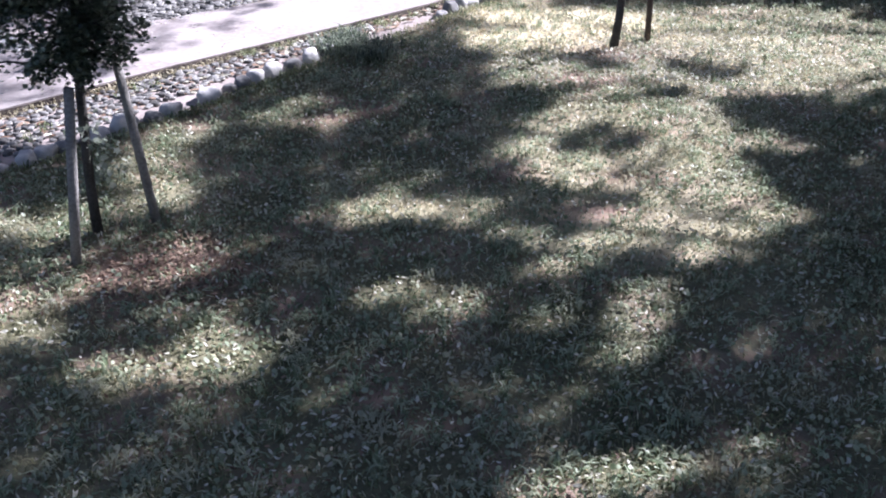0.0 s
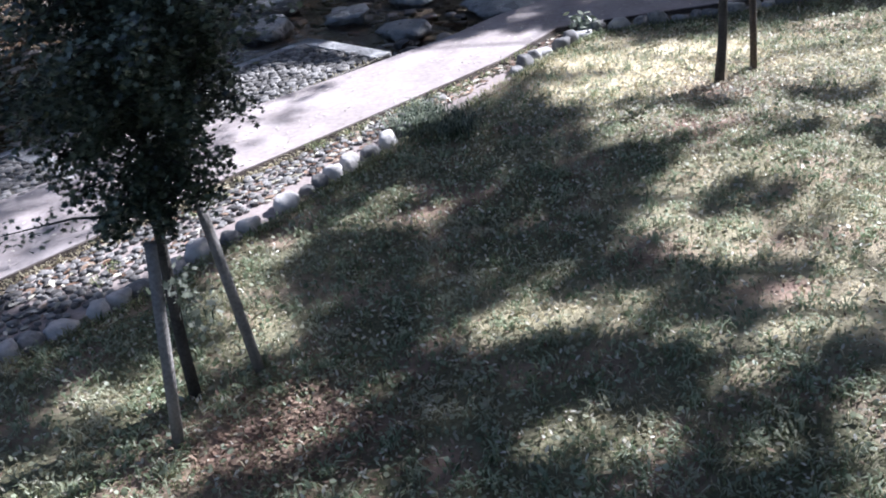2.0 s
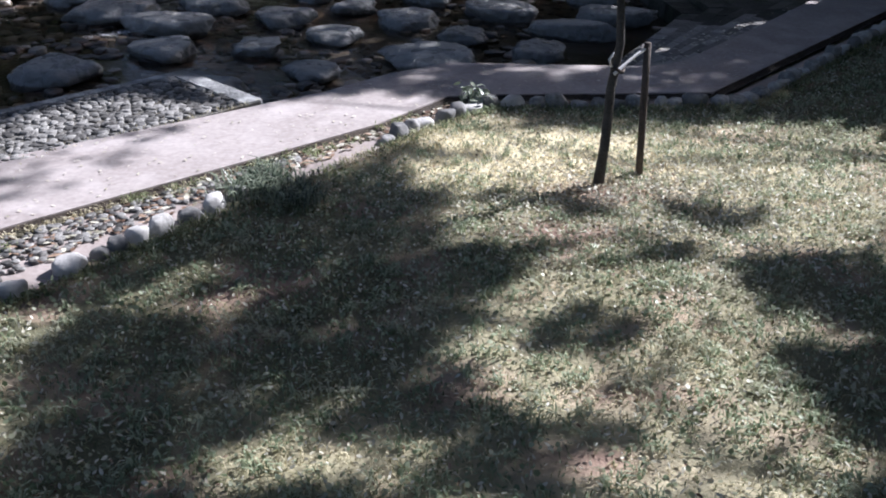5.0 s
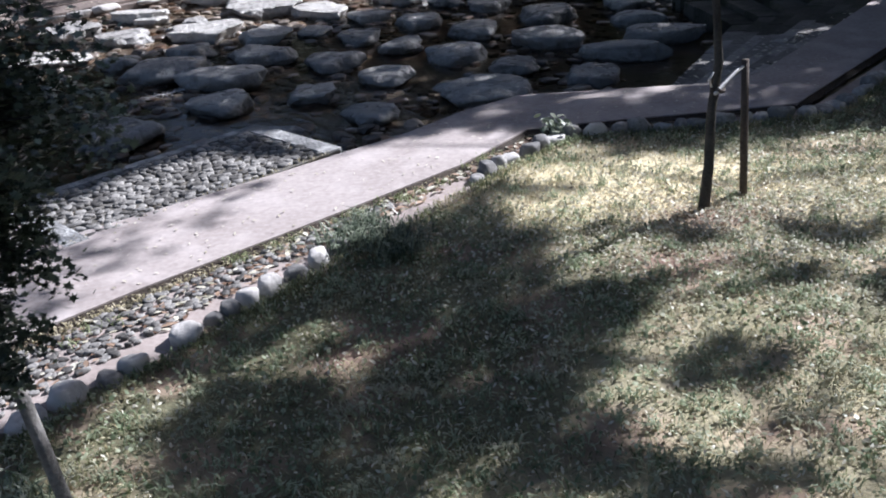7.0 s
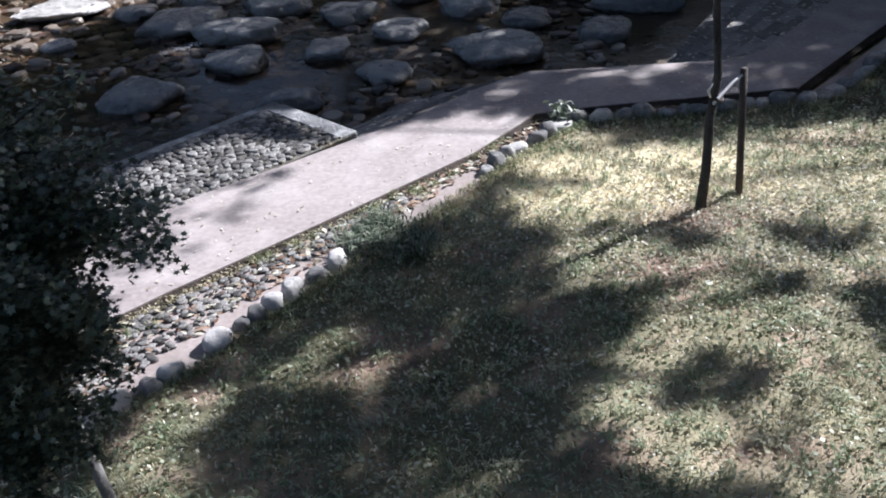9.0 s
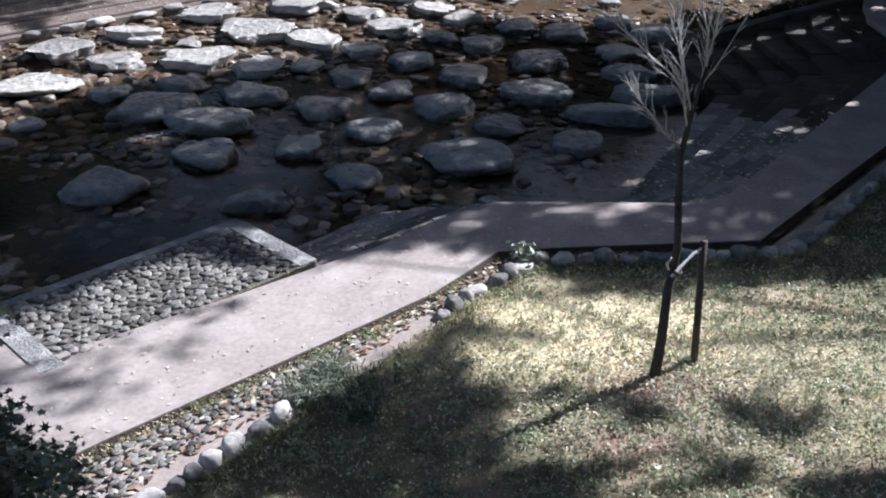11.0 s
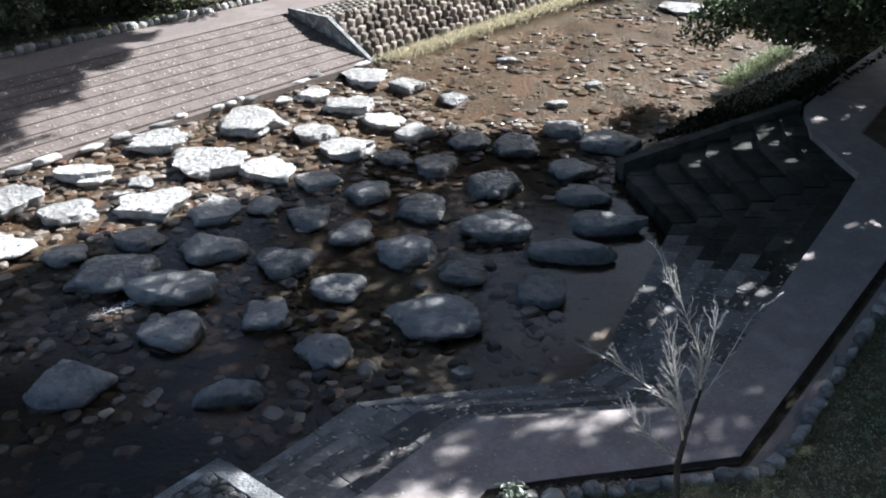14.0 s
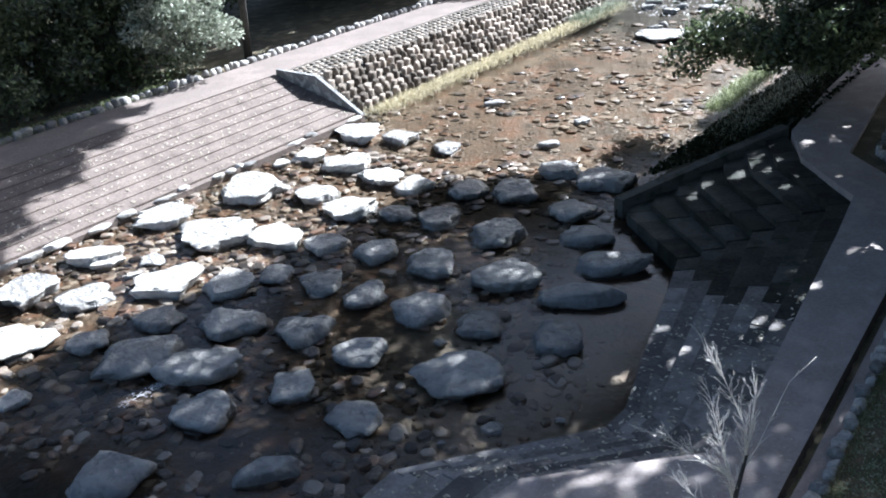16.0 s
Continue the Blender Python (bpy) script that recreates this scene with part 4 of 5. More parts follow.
NEAR_GAPS = [(1.4, 5.88, 0.32, 0.15), (-1.6, 5.78, 0.45, 0.4), (-2.3, 5.6, 0.5, 0.25), (1.0, 4.45, 0.5, 0.22), (1.6, 4.7, 0.4, 0.14), (2.3, 4.83, 0.25, 0.16), (3.12, 6.27, 0.3, 0.1), (-2.72, 8.4, 0.36, 0.5), (-3.1, 9.25, 0.22, 0.4), (-3.65, 7.6, 0.6, 0.25), (-3.3, 8.0, 0.25, 0.3), (-3.7, 6.45, 0.75, 0.25), (-3.3, 6.05, 0.5, 0.15), (-2.8, 6.75, 0.28, 0.09), (-2.15, 6.95, 0.24, 0.09), (3.95, 9.8, 0.3, 0.14), (-1.15, 10.1, 0.22, 0.12)]
CREEK_GAPS = [(0.35, 16.93, 0.5, 0.17), (2.4, 17.35, 0.75, 0.2), (3.0, 17.55, 0.5, 0.13), (3.85, 17.18, 0.25, 0.09), (2.26, 16.85, 0.25, 0.1), (5.4, 18.24, 0.25, 0.1), (-9.6, 45.6, 3.6, 3.4), (-1.35, 10.3, 0.3, 0.1), (-0.95, 10.45, 0.2, 0.08), (-6.6, 22.0, 0.3, 0.12), (-6.45, 24.1, 0.55, 0.25), (5.6, 21.9, 0.6, 0.12), (8.97, 30.5, 0.3, 0.16), (10.1, 31.3, 0.3, 0.2), (11.2, 32.2, 0.75, 0.26), (12.4, 32.8, 0.6, 0.25)]
STEP_GAPS = [(14.6, 34.6, 0.5, 0.3), (12.6, 29.0, 0.3, 0.14), (13.0, 30.4, 0.3, 0.12), (0.1, 26.6, 0.2, 0.14), (2.8, 27.8, 0.35, 0.14), (5.6, 28.0, 0.4, 0.14), (6.6, 33.7, 0.7, 0.16), (10.4, 24.4, 0.5, 0.14), (10.9, 25.4, 0.3, 0.12), (5.2, 22.9, 0.22, 0.35), (6.0, 24.0, 0.16, 0.3), (6.6, 23.5, 0.14, 0.25), (7.0, 25.2, 0.2, 0.4), (7.8, 26.0, 0.14, 0.3), (6.2, 25.6, 0.12, 0.25), (8.6, 26.6, 0.2, 0.2), (9.0, 25.3, 0.16, 0.3), (8.2, 28.5, 0.3, 0.1), (9.6, 29.6, 0.25, 0.1)]
SHADE_EDGE = [(-40, 15), (-9.6, 23.5), (-9.1, 26.3), (-7.6, 27.7), (-4.2, 29.5), (1.6, 35.1), (5.1, 35.3), (8.6, 34.0), (12, 37.55), (30, 55.5)]
OPEN_PATH = [ch(-20, 9.5), ch(3, 9.62), ch(4.6, 9.6), ch(5.6, 9.55), ch(10.5, 9.75), (0.9, 15.35), (0.65, 16.1), (-0.8, 16.05), (-1.6, 15.5), (-2.0, 15.45), (-3.2, 15.75), (-3.5, 16.25), (-4.1, 16.1), ch(-20, 14.4)]
HALF_PATH = [ch(-8, 10.5), ch(4.2, 10.7), ch(6.8, 11.5), ch(8.6, 12.0), ch(8.2, 12.5), ch(5.8, 12.7), ch(5.2, 14.4), ch(-8, 14.5)]
KERB_SHADE = [(-5.6, 9.5), (-4.75, 9.3), (-3.95, 9.5), (-3.6, 9.1), (-3.7, 8.5), (-4.2, 8.15), (-4.8, 7.4), (-5.6, 7.4)]
FAR_LAWN = [(14.6, 31.0), (18.5, 35.2), (24, 41), (34, 46), (34, 34), (22, 32)]


def shaded(x, y, rng):
    """Whether a bough shades this place of the ground."""
    stray = np.where(y < 12.2, 0.45, 1.0)
    x = x + stray * (0.13 * np.sin(4.7 * y + 1.3 * x) + 0.08 * np.sin(9.1 * x - 3.7 * y) + rng.normal(size=len(x)) * 0.1)
    y = y + stray * (0.1 * np.sin(5.3 * x + 1.1 * y) + 0.06 * np.sin(11.3 * x + 4.9 * y) + rng.normal(size=len(y)) * 0.09)
    ex, ey = zip(*SHADE_EDGE)
    out = y < np.interp(x, ex, ey)
    out &= ~inside(OPEN_PATH, x, y)
    out &= ~inside(FAR_LAWN, x, y)
    out |= inside(HALF_PATH, x, y) & (rng.uniform(size=len(x)) < np.interp(x + y, (5.5, 9.5), (0.22, 0.12)))
    outer = (y < 3.3 + 0.5 * np.sin(1.7 * x)) | (x < -6.6 + 0.4 * np.sin(1.9 * y))
    out &= ~(outer & (y < 12) & (np.sin(1.1 * x + 0.6 * y) + 0.8 * np.sin(1.9 * y - 0.8 * x + 2) + 0.7 * np.sin(3.7 * x - 2.3 * y) + 0.5 * np.sin(4.9 * y + 3.1 * x + 1) > 1.35))
    woods = (y - x) * 0.70711 > np.where(x + y < 33, 38.7, 37.9)
    out |= woods & (np.sin(0.9 * x + 1.3 * y) + np.sin(2.1 * x - 0.7 * y) > -0.9)
    out |= (x < np.interp(y, (31, 34, 37, 42.2), (-11.3, -11.0, -10.1, -9.3)) + 0.5 * np.sin(y * 2.3)) & (y > 29 - x * 0.15)
    open_ = inside(CLEARING, x, y)
    for way in ((-0.08, 0), (0, 0.05), (0, -0.05)):
        open_ |= inside(CLEARING, x + way[0], y + way[1])
    out &= ~open_
    out |= open_ & (y < 12.3) & (np.sin(3.7 * x + 1.9 * y) * np.sin(5.3 * y - 1.6 * x + 0.5) > 0.94)
    out &= ~((np.sin(2.9 * x + 0.7 * y) * np.sin(2.3 * y - 1.1 * x + 1) > 0.93) & (y > 20.5) & (x < 6.5) & ((x > -5) | (y > 24.5)))
    out |= open_ & (y < 12.4) & (rng.uniform(size=len(x)) < np.interp(y, (7.0, 8.6), (0.05, 0.035)) + 0.06 * wavy(1.4 * x, 1.4 * y))
    for patch in LIT_PATCHES:
        out &= ~inside(patch, x, y) | (rng.uniform(size=len(x)) < 0.07)
    out |= inside(KERB_SHADE, x, y)
    for gx, gy, a, b in BOUGHS:
        out |= ((x - gx) / a) ** 2 + ((y - gy) / b) ** 2 < 1
    for gx, gy, a, b in NEAR_GAPS + CREEK_GAPS + STEP_GAPS:
        out &= ((x - gx) / a) ** 2 + ((y - gy) / b) ** 2 > 1
    return out


# Places of the ground over which the crowns are thin: x, y, two radii, share of leaves left.
THIN = [(-2.45, 7.05, 0.8, 0.45, 0.3), (-3.7, 6.7, 0.9, 0.35, 0.2), (-2.9, 8.9, 0.38, 0.7, 0.18), (-1.2, 10.25, 0.55, 0.25, 0.3), (1.8, 26.5, 4.4, 5.5, 0.63), (-4.5, 25.0, 2.2, 2.5, 0.66)]
# Small openings in the crowns through which single sunbeams reach these places: x, y, z, radius.
SUNBEAMS = [(2.15, 13.15, 4.7, 0.22), (2.42, 13.2, 4.1, 0.13), (2.1, 13.15, 3.5, 0.14), (-0.95, 16.85, -0.2, 0.14), (-0.35, 17.3, -0.2, 0.12), (10.67, 30.85, 0.1, 0.2), (11.11, 31.28, 0.1, 0.2), (11.58, 31.77, 0.1, 0.2), (9.14, 30.6, -0.4, 0.14), (9.5, 30.87, -0.4, 0.14), (15.98, 35.16, 0.1, 0.2), (14.3, 32.19, 0.1, 0.2), (15.55, 33.13, 0.1, 0.2), (13.51, 31.16, 0.1, 0.2), (12.39, 30.9, 0.1, 0.12), (7.04, 22.12, -0.2, 0.13), (3.81, 21.65, -0.9, 0.12), (4.29, 21.85, -0.85, 0.12), (5.37, 23.71, -0.8, 0.13), (5.91, 24.12, -0.8, 0.12), (5.68, 22.43, -0.6, 0.1), (8.46, 22.61, 0.09, 0.1), (10.08, 24.05, 0.09, 0.1), (10.58, 23.96, 0.09, 0.14), (7.23, 21.61, 0.05, 0.1), (9.02, 24.27, 0.0, 0.1), (11.4, 30.56, 0.1, 0.14), (12.58, 31.18, 0.1, 0.16), (14.12, 31.71, 0.1, 0.18), (12.01, 28.39, 0.09, 0.1), (11.23, 29.12, 0.1, 0.12)]


def shade_tree(base, areas, seed, low=10.5, high=13.5, girth=0.34):
    """A tall tree added beside the path to cast shade, its crown unseen; areas: boxes x0, y0, x1, y1 of the ground that
    its boughs shade.
    """
    rng, gen = random.Random(seed), np.random.default_rng(seed)
    tree = tagged(holder("shade_tree", *base), "tall leafy tree added to cast shade, its high spreading crown out of view", "tree", "tall park trees")
    top = Vector(base) + Vector((rng.uniform(-0.4, 0.4), rng.uniform(-0.4, 0.4), low - 1.5))
    v, f = tube([base, Vector(base).lerp(top, 0.5) + Vector((0.15, -0.1, 0)), top], [girth, girth * 0.76, girth * 0.6], 10)
    tubes("trunk", [(v, f)], BARK, tree)
    places, tips = [], []
    for x0, y0, x1, y1 in areas:
        n = int((x1 - x0) * (y1 - y0) * 260)
        x, y, z = gen.uniform(x0, x1, n), gen.uniform(y0, y1, n), gen.uniform(low, high, n)
        keep = shaded(x, y, gen)
        dense = ((x > 6.4) & (y > 24)) | ((x < -4) & (y > 14) & (y < 22.5)) | ((y - x) > 52)
        keep &= dense | (gen.uniform(size=n) < (np.interp(y, (5.2, 6.2, 8.0, 15.5, 15.7), (0.86, 0.74, 0.78, 0.78, 0.95)) + np.interp(x, (1.6, 2.6), (0, 0.25)) * (y < 11.6) - np.interp(x, (-2.0, -1.2), (0.1, 0.0)) * (y < 8.0) * (x > -3.4) + 0.06 * ((x < -0.6) & (y > 8.4) & (y < 11))))
        for tx, ty, a, b, share in THIN:
            keep &= (((x - tx) / a) ** 2 + ((y - ty) / b) ** 2 > 1) | (gen.uniform(size=n) < share)
        ground = np.where(inside(CHANNEL, x, y), bed_z(x, y) + 0.3, np.where((y - x) * 0.70711 > 30, 0.2, 0.05))
        high_, low_ = distance_to(STEP_TOP, x, y), distance_to(STEP_FOOT, x, y)
        ground = np.where(inside(STEP_TOP + STEP_FOOT[::-1], x, y), -0.08 - 1.14 * high_ / (high_ + low_), ground)
        ground = np.where(inside([(11.75, 27), (11.95, 30.2), (12.7, 32.9), (6.9, 31.5), (6.75, 30.6), (7.1, 27.25)], x, y), -1.2 + (x - 7) * 0.24, ground)
        bank = inside([(6.5, 30.8), (12.8, 32.2), (16, 36.3), (30, 50), (27, 53), (9.0, 34.2)], x, y)
        ground = np.where(bank, np.interp((y - x) * 0.70711, (13.8, 17.9), (0.1, -1.3)), ground)
        ground = np.where(inside(LAWN_SIDE + CREEK_SIDE[::-1], x, y), 0.09, ground)
        far = (z - ground) / math.tan(SUN_EL)
        p = np.stack([x + SUN_AZ.x * far, y + SUN_AZ.y * far, z], 1)[keep]
        for bx, by, bz, r in SUNBEAMS:
            away = p - (bx, by, bz)
            away -= np.outer(away @ np.array(SUN_DIR), np.array(SUN_DIR))
            p = p[np.linalg.norm(away, axis=1) > r + 0.08]
        places.append(p)
        tips += [tuple(p[i]) for i in gen.integers(0, len(p), max(3, int((x1 - x0) * (y1 - y0) / 14)))]
    places = np.concatenate(places)
    leaf_mass("crown", places, gen.uniform(0.2, 0.38, len(places)), LEAF_FOUR, LEAF, gen, tree, flat=0.55)
    tubes("branch_work", limbs_to(top, tips, rng, 0.11, 0.08), BARK, tree)
    return tree


shade_tree((14.5, 13.0, 0.0), [(-7, 3, 2, 10), (2, 3, 9, 10)], 1)
shade_tree((19.5, 19.0, 0.0), [(-5, 10, 4, 17), (4, 10, 12, 17)], 2)
shade_tree((25.0, 27.0, 0.0), [(2, 17, 14, 26), (6, 26, 16, 34)], 3)
shade_tree((21.0, 31.5, 0.0), [(-14, 15, -5, 28), (-5, 17, 2, 26)], 4)
shade_tree((30.0, 38.0, 0.0), [(-6, 26, 6, 36), (6, 34, 16, 41)], 5)
shade_tree((*ch(31.0, 38.3), 0.5), [(-19, 31, -9, 43), (-14, 43, -6, 56), (-6, 46, 6, 64)], 6, 12.5, 15, 0.19)
shade_tree((36.0, 41.0, 0.0), [(12, 29, 22, 40), (16, 40, 28, 52), (13.5, 40, 16, 43)], 7)
shade_tree((11.0, -4.0, 0.0), [(-9, -7, 1, 3), (1, -7, 9, 3)], 9)
shade_tree((-13.5, 1.5, 0.0), [(-16, -6, -7, 4), (-13, 4, -7, 8), (-10, 10, -5, 15)], 10, 13.5, 16)
shade_tree((*ch(8.0, 39.5), 0.5), [(-30, 12, -22, 31), (-22, 12, -14, 31)], 11, 12.5, 15)
shade_tree((19.0, 24.0, 0.0), [(1.2, 18.2, 9, 27), (9, 22, 14, 30)], 8, 7.2, 9.2)
shade_tree((23.0, 33.5, 0.0), [(6.2, 25.5, 13, 33), (9, 30, 17, 36)], 12, 7.6, 9.6)
shade_tree((20.0, 30.5, 0.0), [(4, 21, 10, 32)], 13, 5.7, 7.2)


def staked_maple():
    """The young leafy tree with two stakes on the lawn."""
    rng, gen = random.Random(11), np.random.default_rng(11)
    tree = tagged(holder("young_tree", -3.08, 7.58, 0), "young dark-leaved maple on the lawn, tied to two stakes", "tree")
    spine = [(-3.08, 7.58, -0.05), (-3.06, 7.56, 0.5), (-2.98, 7.52, 1.4), (-2.88, 7.48, 2.2), (-2.72, 7.45, 3.2), (-2.67, 7.44, 3.85)]
    tubes("trunk", [tube(spine, [0.05, 0.045, 0.04, 0.032, 0.022, 0.01], 9)], BARK, tree)
    limbs, tips = [], []
    for k in range(112):
        z = rng.triangular(1.5, 3.75, 2.9) if k else 1.62
        a = rng.uniform(0, 6.28) if k else 3.3
        reach = rng.uniform(0.4, 1.0) * float(np.interp(z, (1.4, 2.2, 2.9, 3.4, 4.0), (0.55, 0.7, 0.97, 0.85, 0.35))) * (1 - 0.22 * math.cos(a) * min(1.0, max(0.0, 3.0 - z))) if k else 1.05
        root = Vector((float(np.interp(z, (1.5, 2.4, 3.4), (-2.97, -2.85, -2.71))), 7.48, z))
        tip = root + Vector((math.cos(a) * reach, math.sin(a) * reach, rng.uniform(-0.15, 0.28)))
        limbs.append(tube([root, root.lerp(tip, 0.5) + Vector((0, 0, 0.06)), tip], [0.014, 0.009, 0.003], 5))
        tips.append((root, tip))
    tubes("branch_work", limbs, BARK, tree)
    places = []
    for root, tip in tips:
        for _ in range(430 if len(places) else 160):
            f = rng.uniform(0.15, 1.2)
            p = root.lerp(tip, f)
            places.append((p.x + rng.gauss(0, 0.095 - 0.045 * f), p.y + rng.gauss(0, 0.095 - 0.045 * f), p.z + rng.gauss(0, 0.07) - 0.1 * max(0, f - 0.7)))
    places = np.array(places)
    leaf_mass("crown", places, gen.uniform(0.034, 0.064, len(places)), LEAF_STAR, MAPLE, gen, tree, "dense small dark green lobed leaves", flat=0.68)
    sprig = np.array([(-2.86 + rng.gauss(0, 0.08), 7.45 + rng.gauss(0, 0.08), rng.uniform(0.65, 1.2)) for _ in range(70)])
    leaf_mass("sprig", sprig, gen.uniform(0.05, 0.09, 70), LEAF_STAR, BUSH, gen, tree, "pale fresh sprig low on the trunk", flat=0.4, kind="stuff")
    for foot_, head, mat, word in (((-3.1, 7.0, -0.1), (-2.88, 7.05, 1.62), BARK_PALE, "pale round stake"), ((-2.61, 7.85, -0.1), (-2.72, 7.75, 1.62), BARK_PALE, "grey round stake")):
        tubes("stake", [tube([foot_, Vector(foot_).lerp(Vector(head), 0.5), head], [0.045, 0.043, 0.04], 10)], mat, tree, word)
    return tree


staked_maple()


def bare_tree():
    rng = random.Random(29)
    tree = tagged(holder("bare_tree", 2.49, 12.97, 0), "young leafless tree with pale twigs, tied to a wooden stake", "tree")
    spine = [Vector(p) for p in ((2.49, 12.97, -0.05), (2.53, 13.0, 0.5), (2.55, 13.08, 1.1), (2.62, 13.15, 1.6), (2.57, 13.2, 2.2), (2.54, 13.2, 2.65), (2.6, 13.2, 3.1), (2.69, 13.2, 3.6))]
    tubes("trunk", [tube(spine, [0.066, 0.056, 0.052, 0.047, 0.04, 0.034, 0.026, 0.018], 9)], BARK, tree)
    parts = []

    def grow(p, way, length, r, level):
        bend = Vector((rng.gauss(0, 1), rng.gauss(0, 1), 0.4)) * length * 0.04
        q = p + way * length
        mid = p.lerp(q, 0.5) + bend
        jog = lambda: Vector((rng.gauss(0, 1), rng.gauss(0, 1), rng.gauss(0, 0.6))) * length * 0.028
        parts.append(tube([p, p.lerp(mid, 0.5) + jog(), mid, mid.lerp(q, 0.5) + jog(), q], [r, r * 0.85, r * 0.75, r * 0.55, r * 0.35], 5))
        if level == 0:
            return
        for k in range(int(length / (0.055 if level == 2 else 0.06))):
            f = rng.uniform(0.22, 1.0)
            start = p.lerp(mid, f * 2) if f < 0.5 else mid.lerp(q, f * 2 - 1)
            side = way.orthogonal().normalized()
            turn = rng.uniform(0, 6.28)
            side = (side * math.cos(turn) + way.cross(side) * math.sin(turn)).normalized()
            grow(start, (way + side * rng.uniform(0.45, 0.8) + Vector((0, 0, 0.15))).normalized(), (1.1 - 0.65 * f) * length * rng.uniform(0.12, 0.5), max(r * 0.5, 0.003), level - 1)

    limbs = [  # the main limbs, each from the trunk outwards
        [(2.69, 13.2, 3.55), (2.66, 13.2, 3.95), (2.53, 13.2, 4.3), (2.35, 13.18, 4.72), (2.14, 13.15, 5.05)],
        [(2.52, 13.2, 3.3), (2.36, 13.18, 3.5), (2.15, 13.15, 3.68), (1.88, 13.12, 3.92), (1.62, 13.1, 4.14)],
        [(2.54, 13.2, 2.72), (2.36, 13.17, 2.88), (2.18, 13.15, 3.1), (2.03, 13.12, 3.28), (1.88, 13.1, 3.48)],
        [(2.66, 13.2, 3.4), (2.82, 13.25, 3.62), (2.97, 13.3, 3.9), (3.19, 13.35, 4.35), (3.5, 13.4, 4.58)],
        [(2.66, 13.2, 3.5), (2.72, 13.22, 3.8), (2.77, 13.25, 4.2), (2.8, 13.3, 4.5)],
        [(2.6, 13.2, 3.1), (2.5, 13.3, 3.5), (2.42, 13.35, 3.9), (2.3, 13.4, 4.4)],
        [(2.57, 13.2, 2.95), (2.48, 13.12, 3.3), (2.4, 13.1, 3.7), (2.26, 13.08, 4.1)],
    ]
    for points_ in limbs:
        points_ = [Vector(p) for p in points_]
        thick = 0.007 if points_[-1].x > 3 else 0.013
        radii = [thick * (1 - 0.7 * i / (len(points_) - 1)) for i in range(len(points_))]
        parts.append(tube(points_, radii, 6))
        for a, b in zip(points_, points_[1:]):
            way = (b - a).normalized()
            for _ in range(max(2, int((b - a).length / (0.16 if points_[-1].x > 3 else 0.04)))):
                side = way.orthogonal().normalized()
                turn = rng.uniform(0, 6.28)
                side = (side * math.cos(turn) + way.cross(side) * math.sin(turn)).normalized()
                grow(a.lerp(b, rng.uniform(0, 1)), (way + side * rng.uniform(0.4, 0.75) + Vector((0, 0, 0.2))).normalized(), rng.uniform(0.1, 0.36) * (0.6 if points_[-1].x > 3 else 1), 0.005, 1)
    tubes("branch_crown", parts, TWIG, tree, "pale thin leafless twigs")
    for foot_, head in (((3.02, 13.25, -0.1), (2.97, 13.38, 1.55)),):
        stake = tubes("stake", [tube([foot_, Vector(foot_).lerp(Vector(head), 0.5), head], [0.045, 0.043, 0.042], 10)], STAKE, tree, "dark round wooden stake")
    strap = [(2.56, 13.03, 1.29), (2.62, 13.08, 1.33), (2.73, 13.18, 1.39), (2.85, 13.28, 1.45), (2.94, 13.33, 1.49)]
    tubes("tie", [tube(strap, [0.018, 0.024, 0.016, 0.02, 0.014], 8)], TIE, stake, "white cloth tie between trunk and stake")
    knot = [(2.61 + 0.062 * math.cos(a), 13.11 + 0.062 * math.sin(a), 1.32 + 0.02 * math.sin(a * 2)) for a in [2 * math.pi * k / 12 for k in range(13)]]
    tubes("band", [tube(knot, [0.022] * 13, 6)], STAKE, stake, "dark band round the trunk")
    loose = [(2.53, 13.06, 1.36), (2.49, 13.03, 1.45), (2.53, 13.02, 1.53)]
    tubes("tie_end", [tube(loose, [0.012, 0.016, 0.008], 6)], TIE, stake, "loose white end of the cloth tie")
    return tree


bare_tree()


def leafy_tree(base, height, crown, seed, count, size, label, trunk=0.14, mat=LEAF, shape=LEAF_OVAL, group=""):
    """A tree with a leaning trunk, limbs and clumps of leaves; crown: rows of x, y, z, radius."""
    rng, gen = random.Random(seed), np.random.default_rng(seed)
    tree = tagged(holder("tree", *base), label, "tree", group)
    head = Vector(base) + Vector((rng.uniform(-0.3, 0.3), rng.uniform(-0.3, 0.3), height))
    tubes("trunk", [tube([base, Vector(base).lerp(head, 0.5) + Vector((0.1, 0.06, 0)), head], [trunk, trunk * 0.75, trunk * 0.5], 9)], BARK, tree)
    tubes("branch_work", limbs_to(Vector(base).lerp(head, 0.7), [c[:3] for c in crown], rng, trunk * 0.4), BARK, tree)
    places = []
    for x, y, z, r in crown:
        n = int(count * r * r)
        p = gen.normal(size=(n, 3))
        p *= (gen.uniform(0.45, 1.05, n) / np.linalg.norm(p, axis=1))[:, None]
        places.append(p * (r, r, r * 0.7) + (x, y, z))
    places = np.concatenate(places)
    leaf_mass("crown", places, gen.uniform(0.7, 1.25, len(places)) * size, shape, mat, gen, tree, flat=0.5)
    return tree


def crown_of(rng, x, y, z, spread, tall, clumps, radius):
    return [(x + rng.gauss(0, spread), y + rng.gauss(0, spread), z + rng.uniform(-tall, tall), radius * rng.uniform(0.7, 1.2)) for _ in range(clumps)]


crng = random.Random(3)
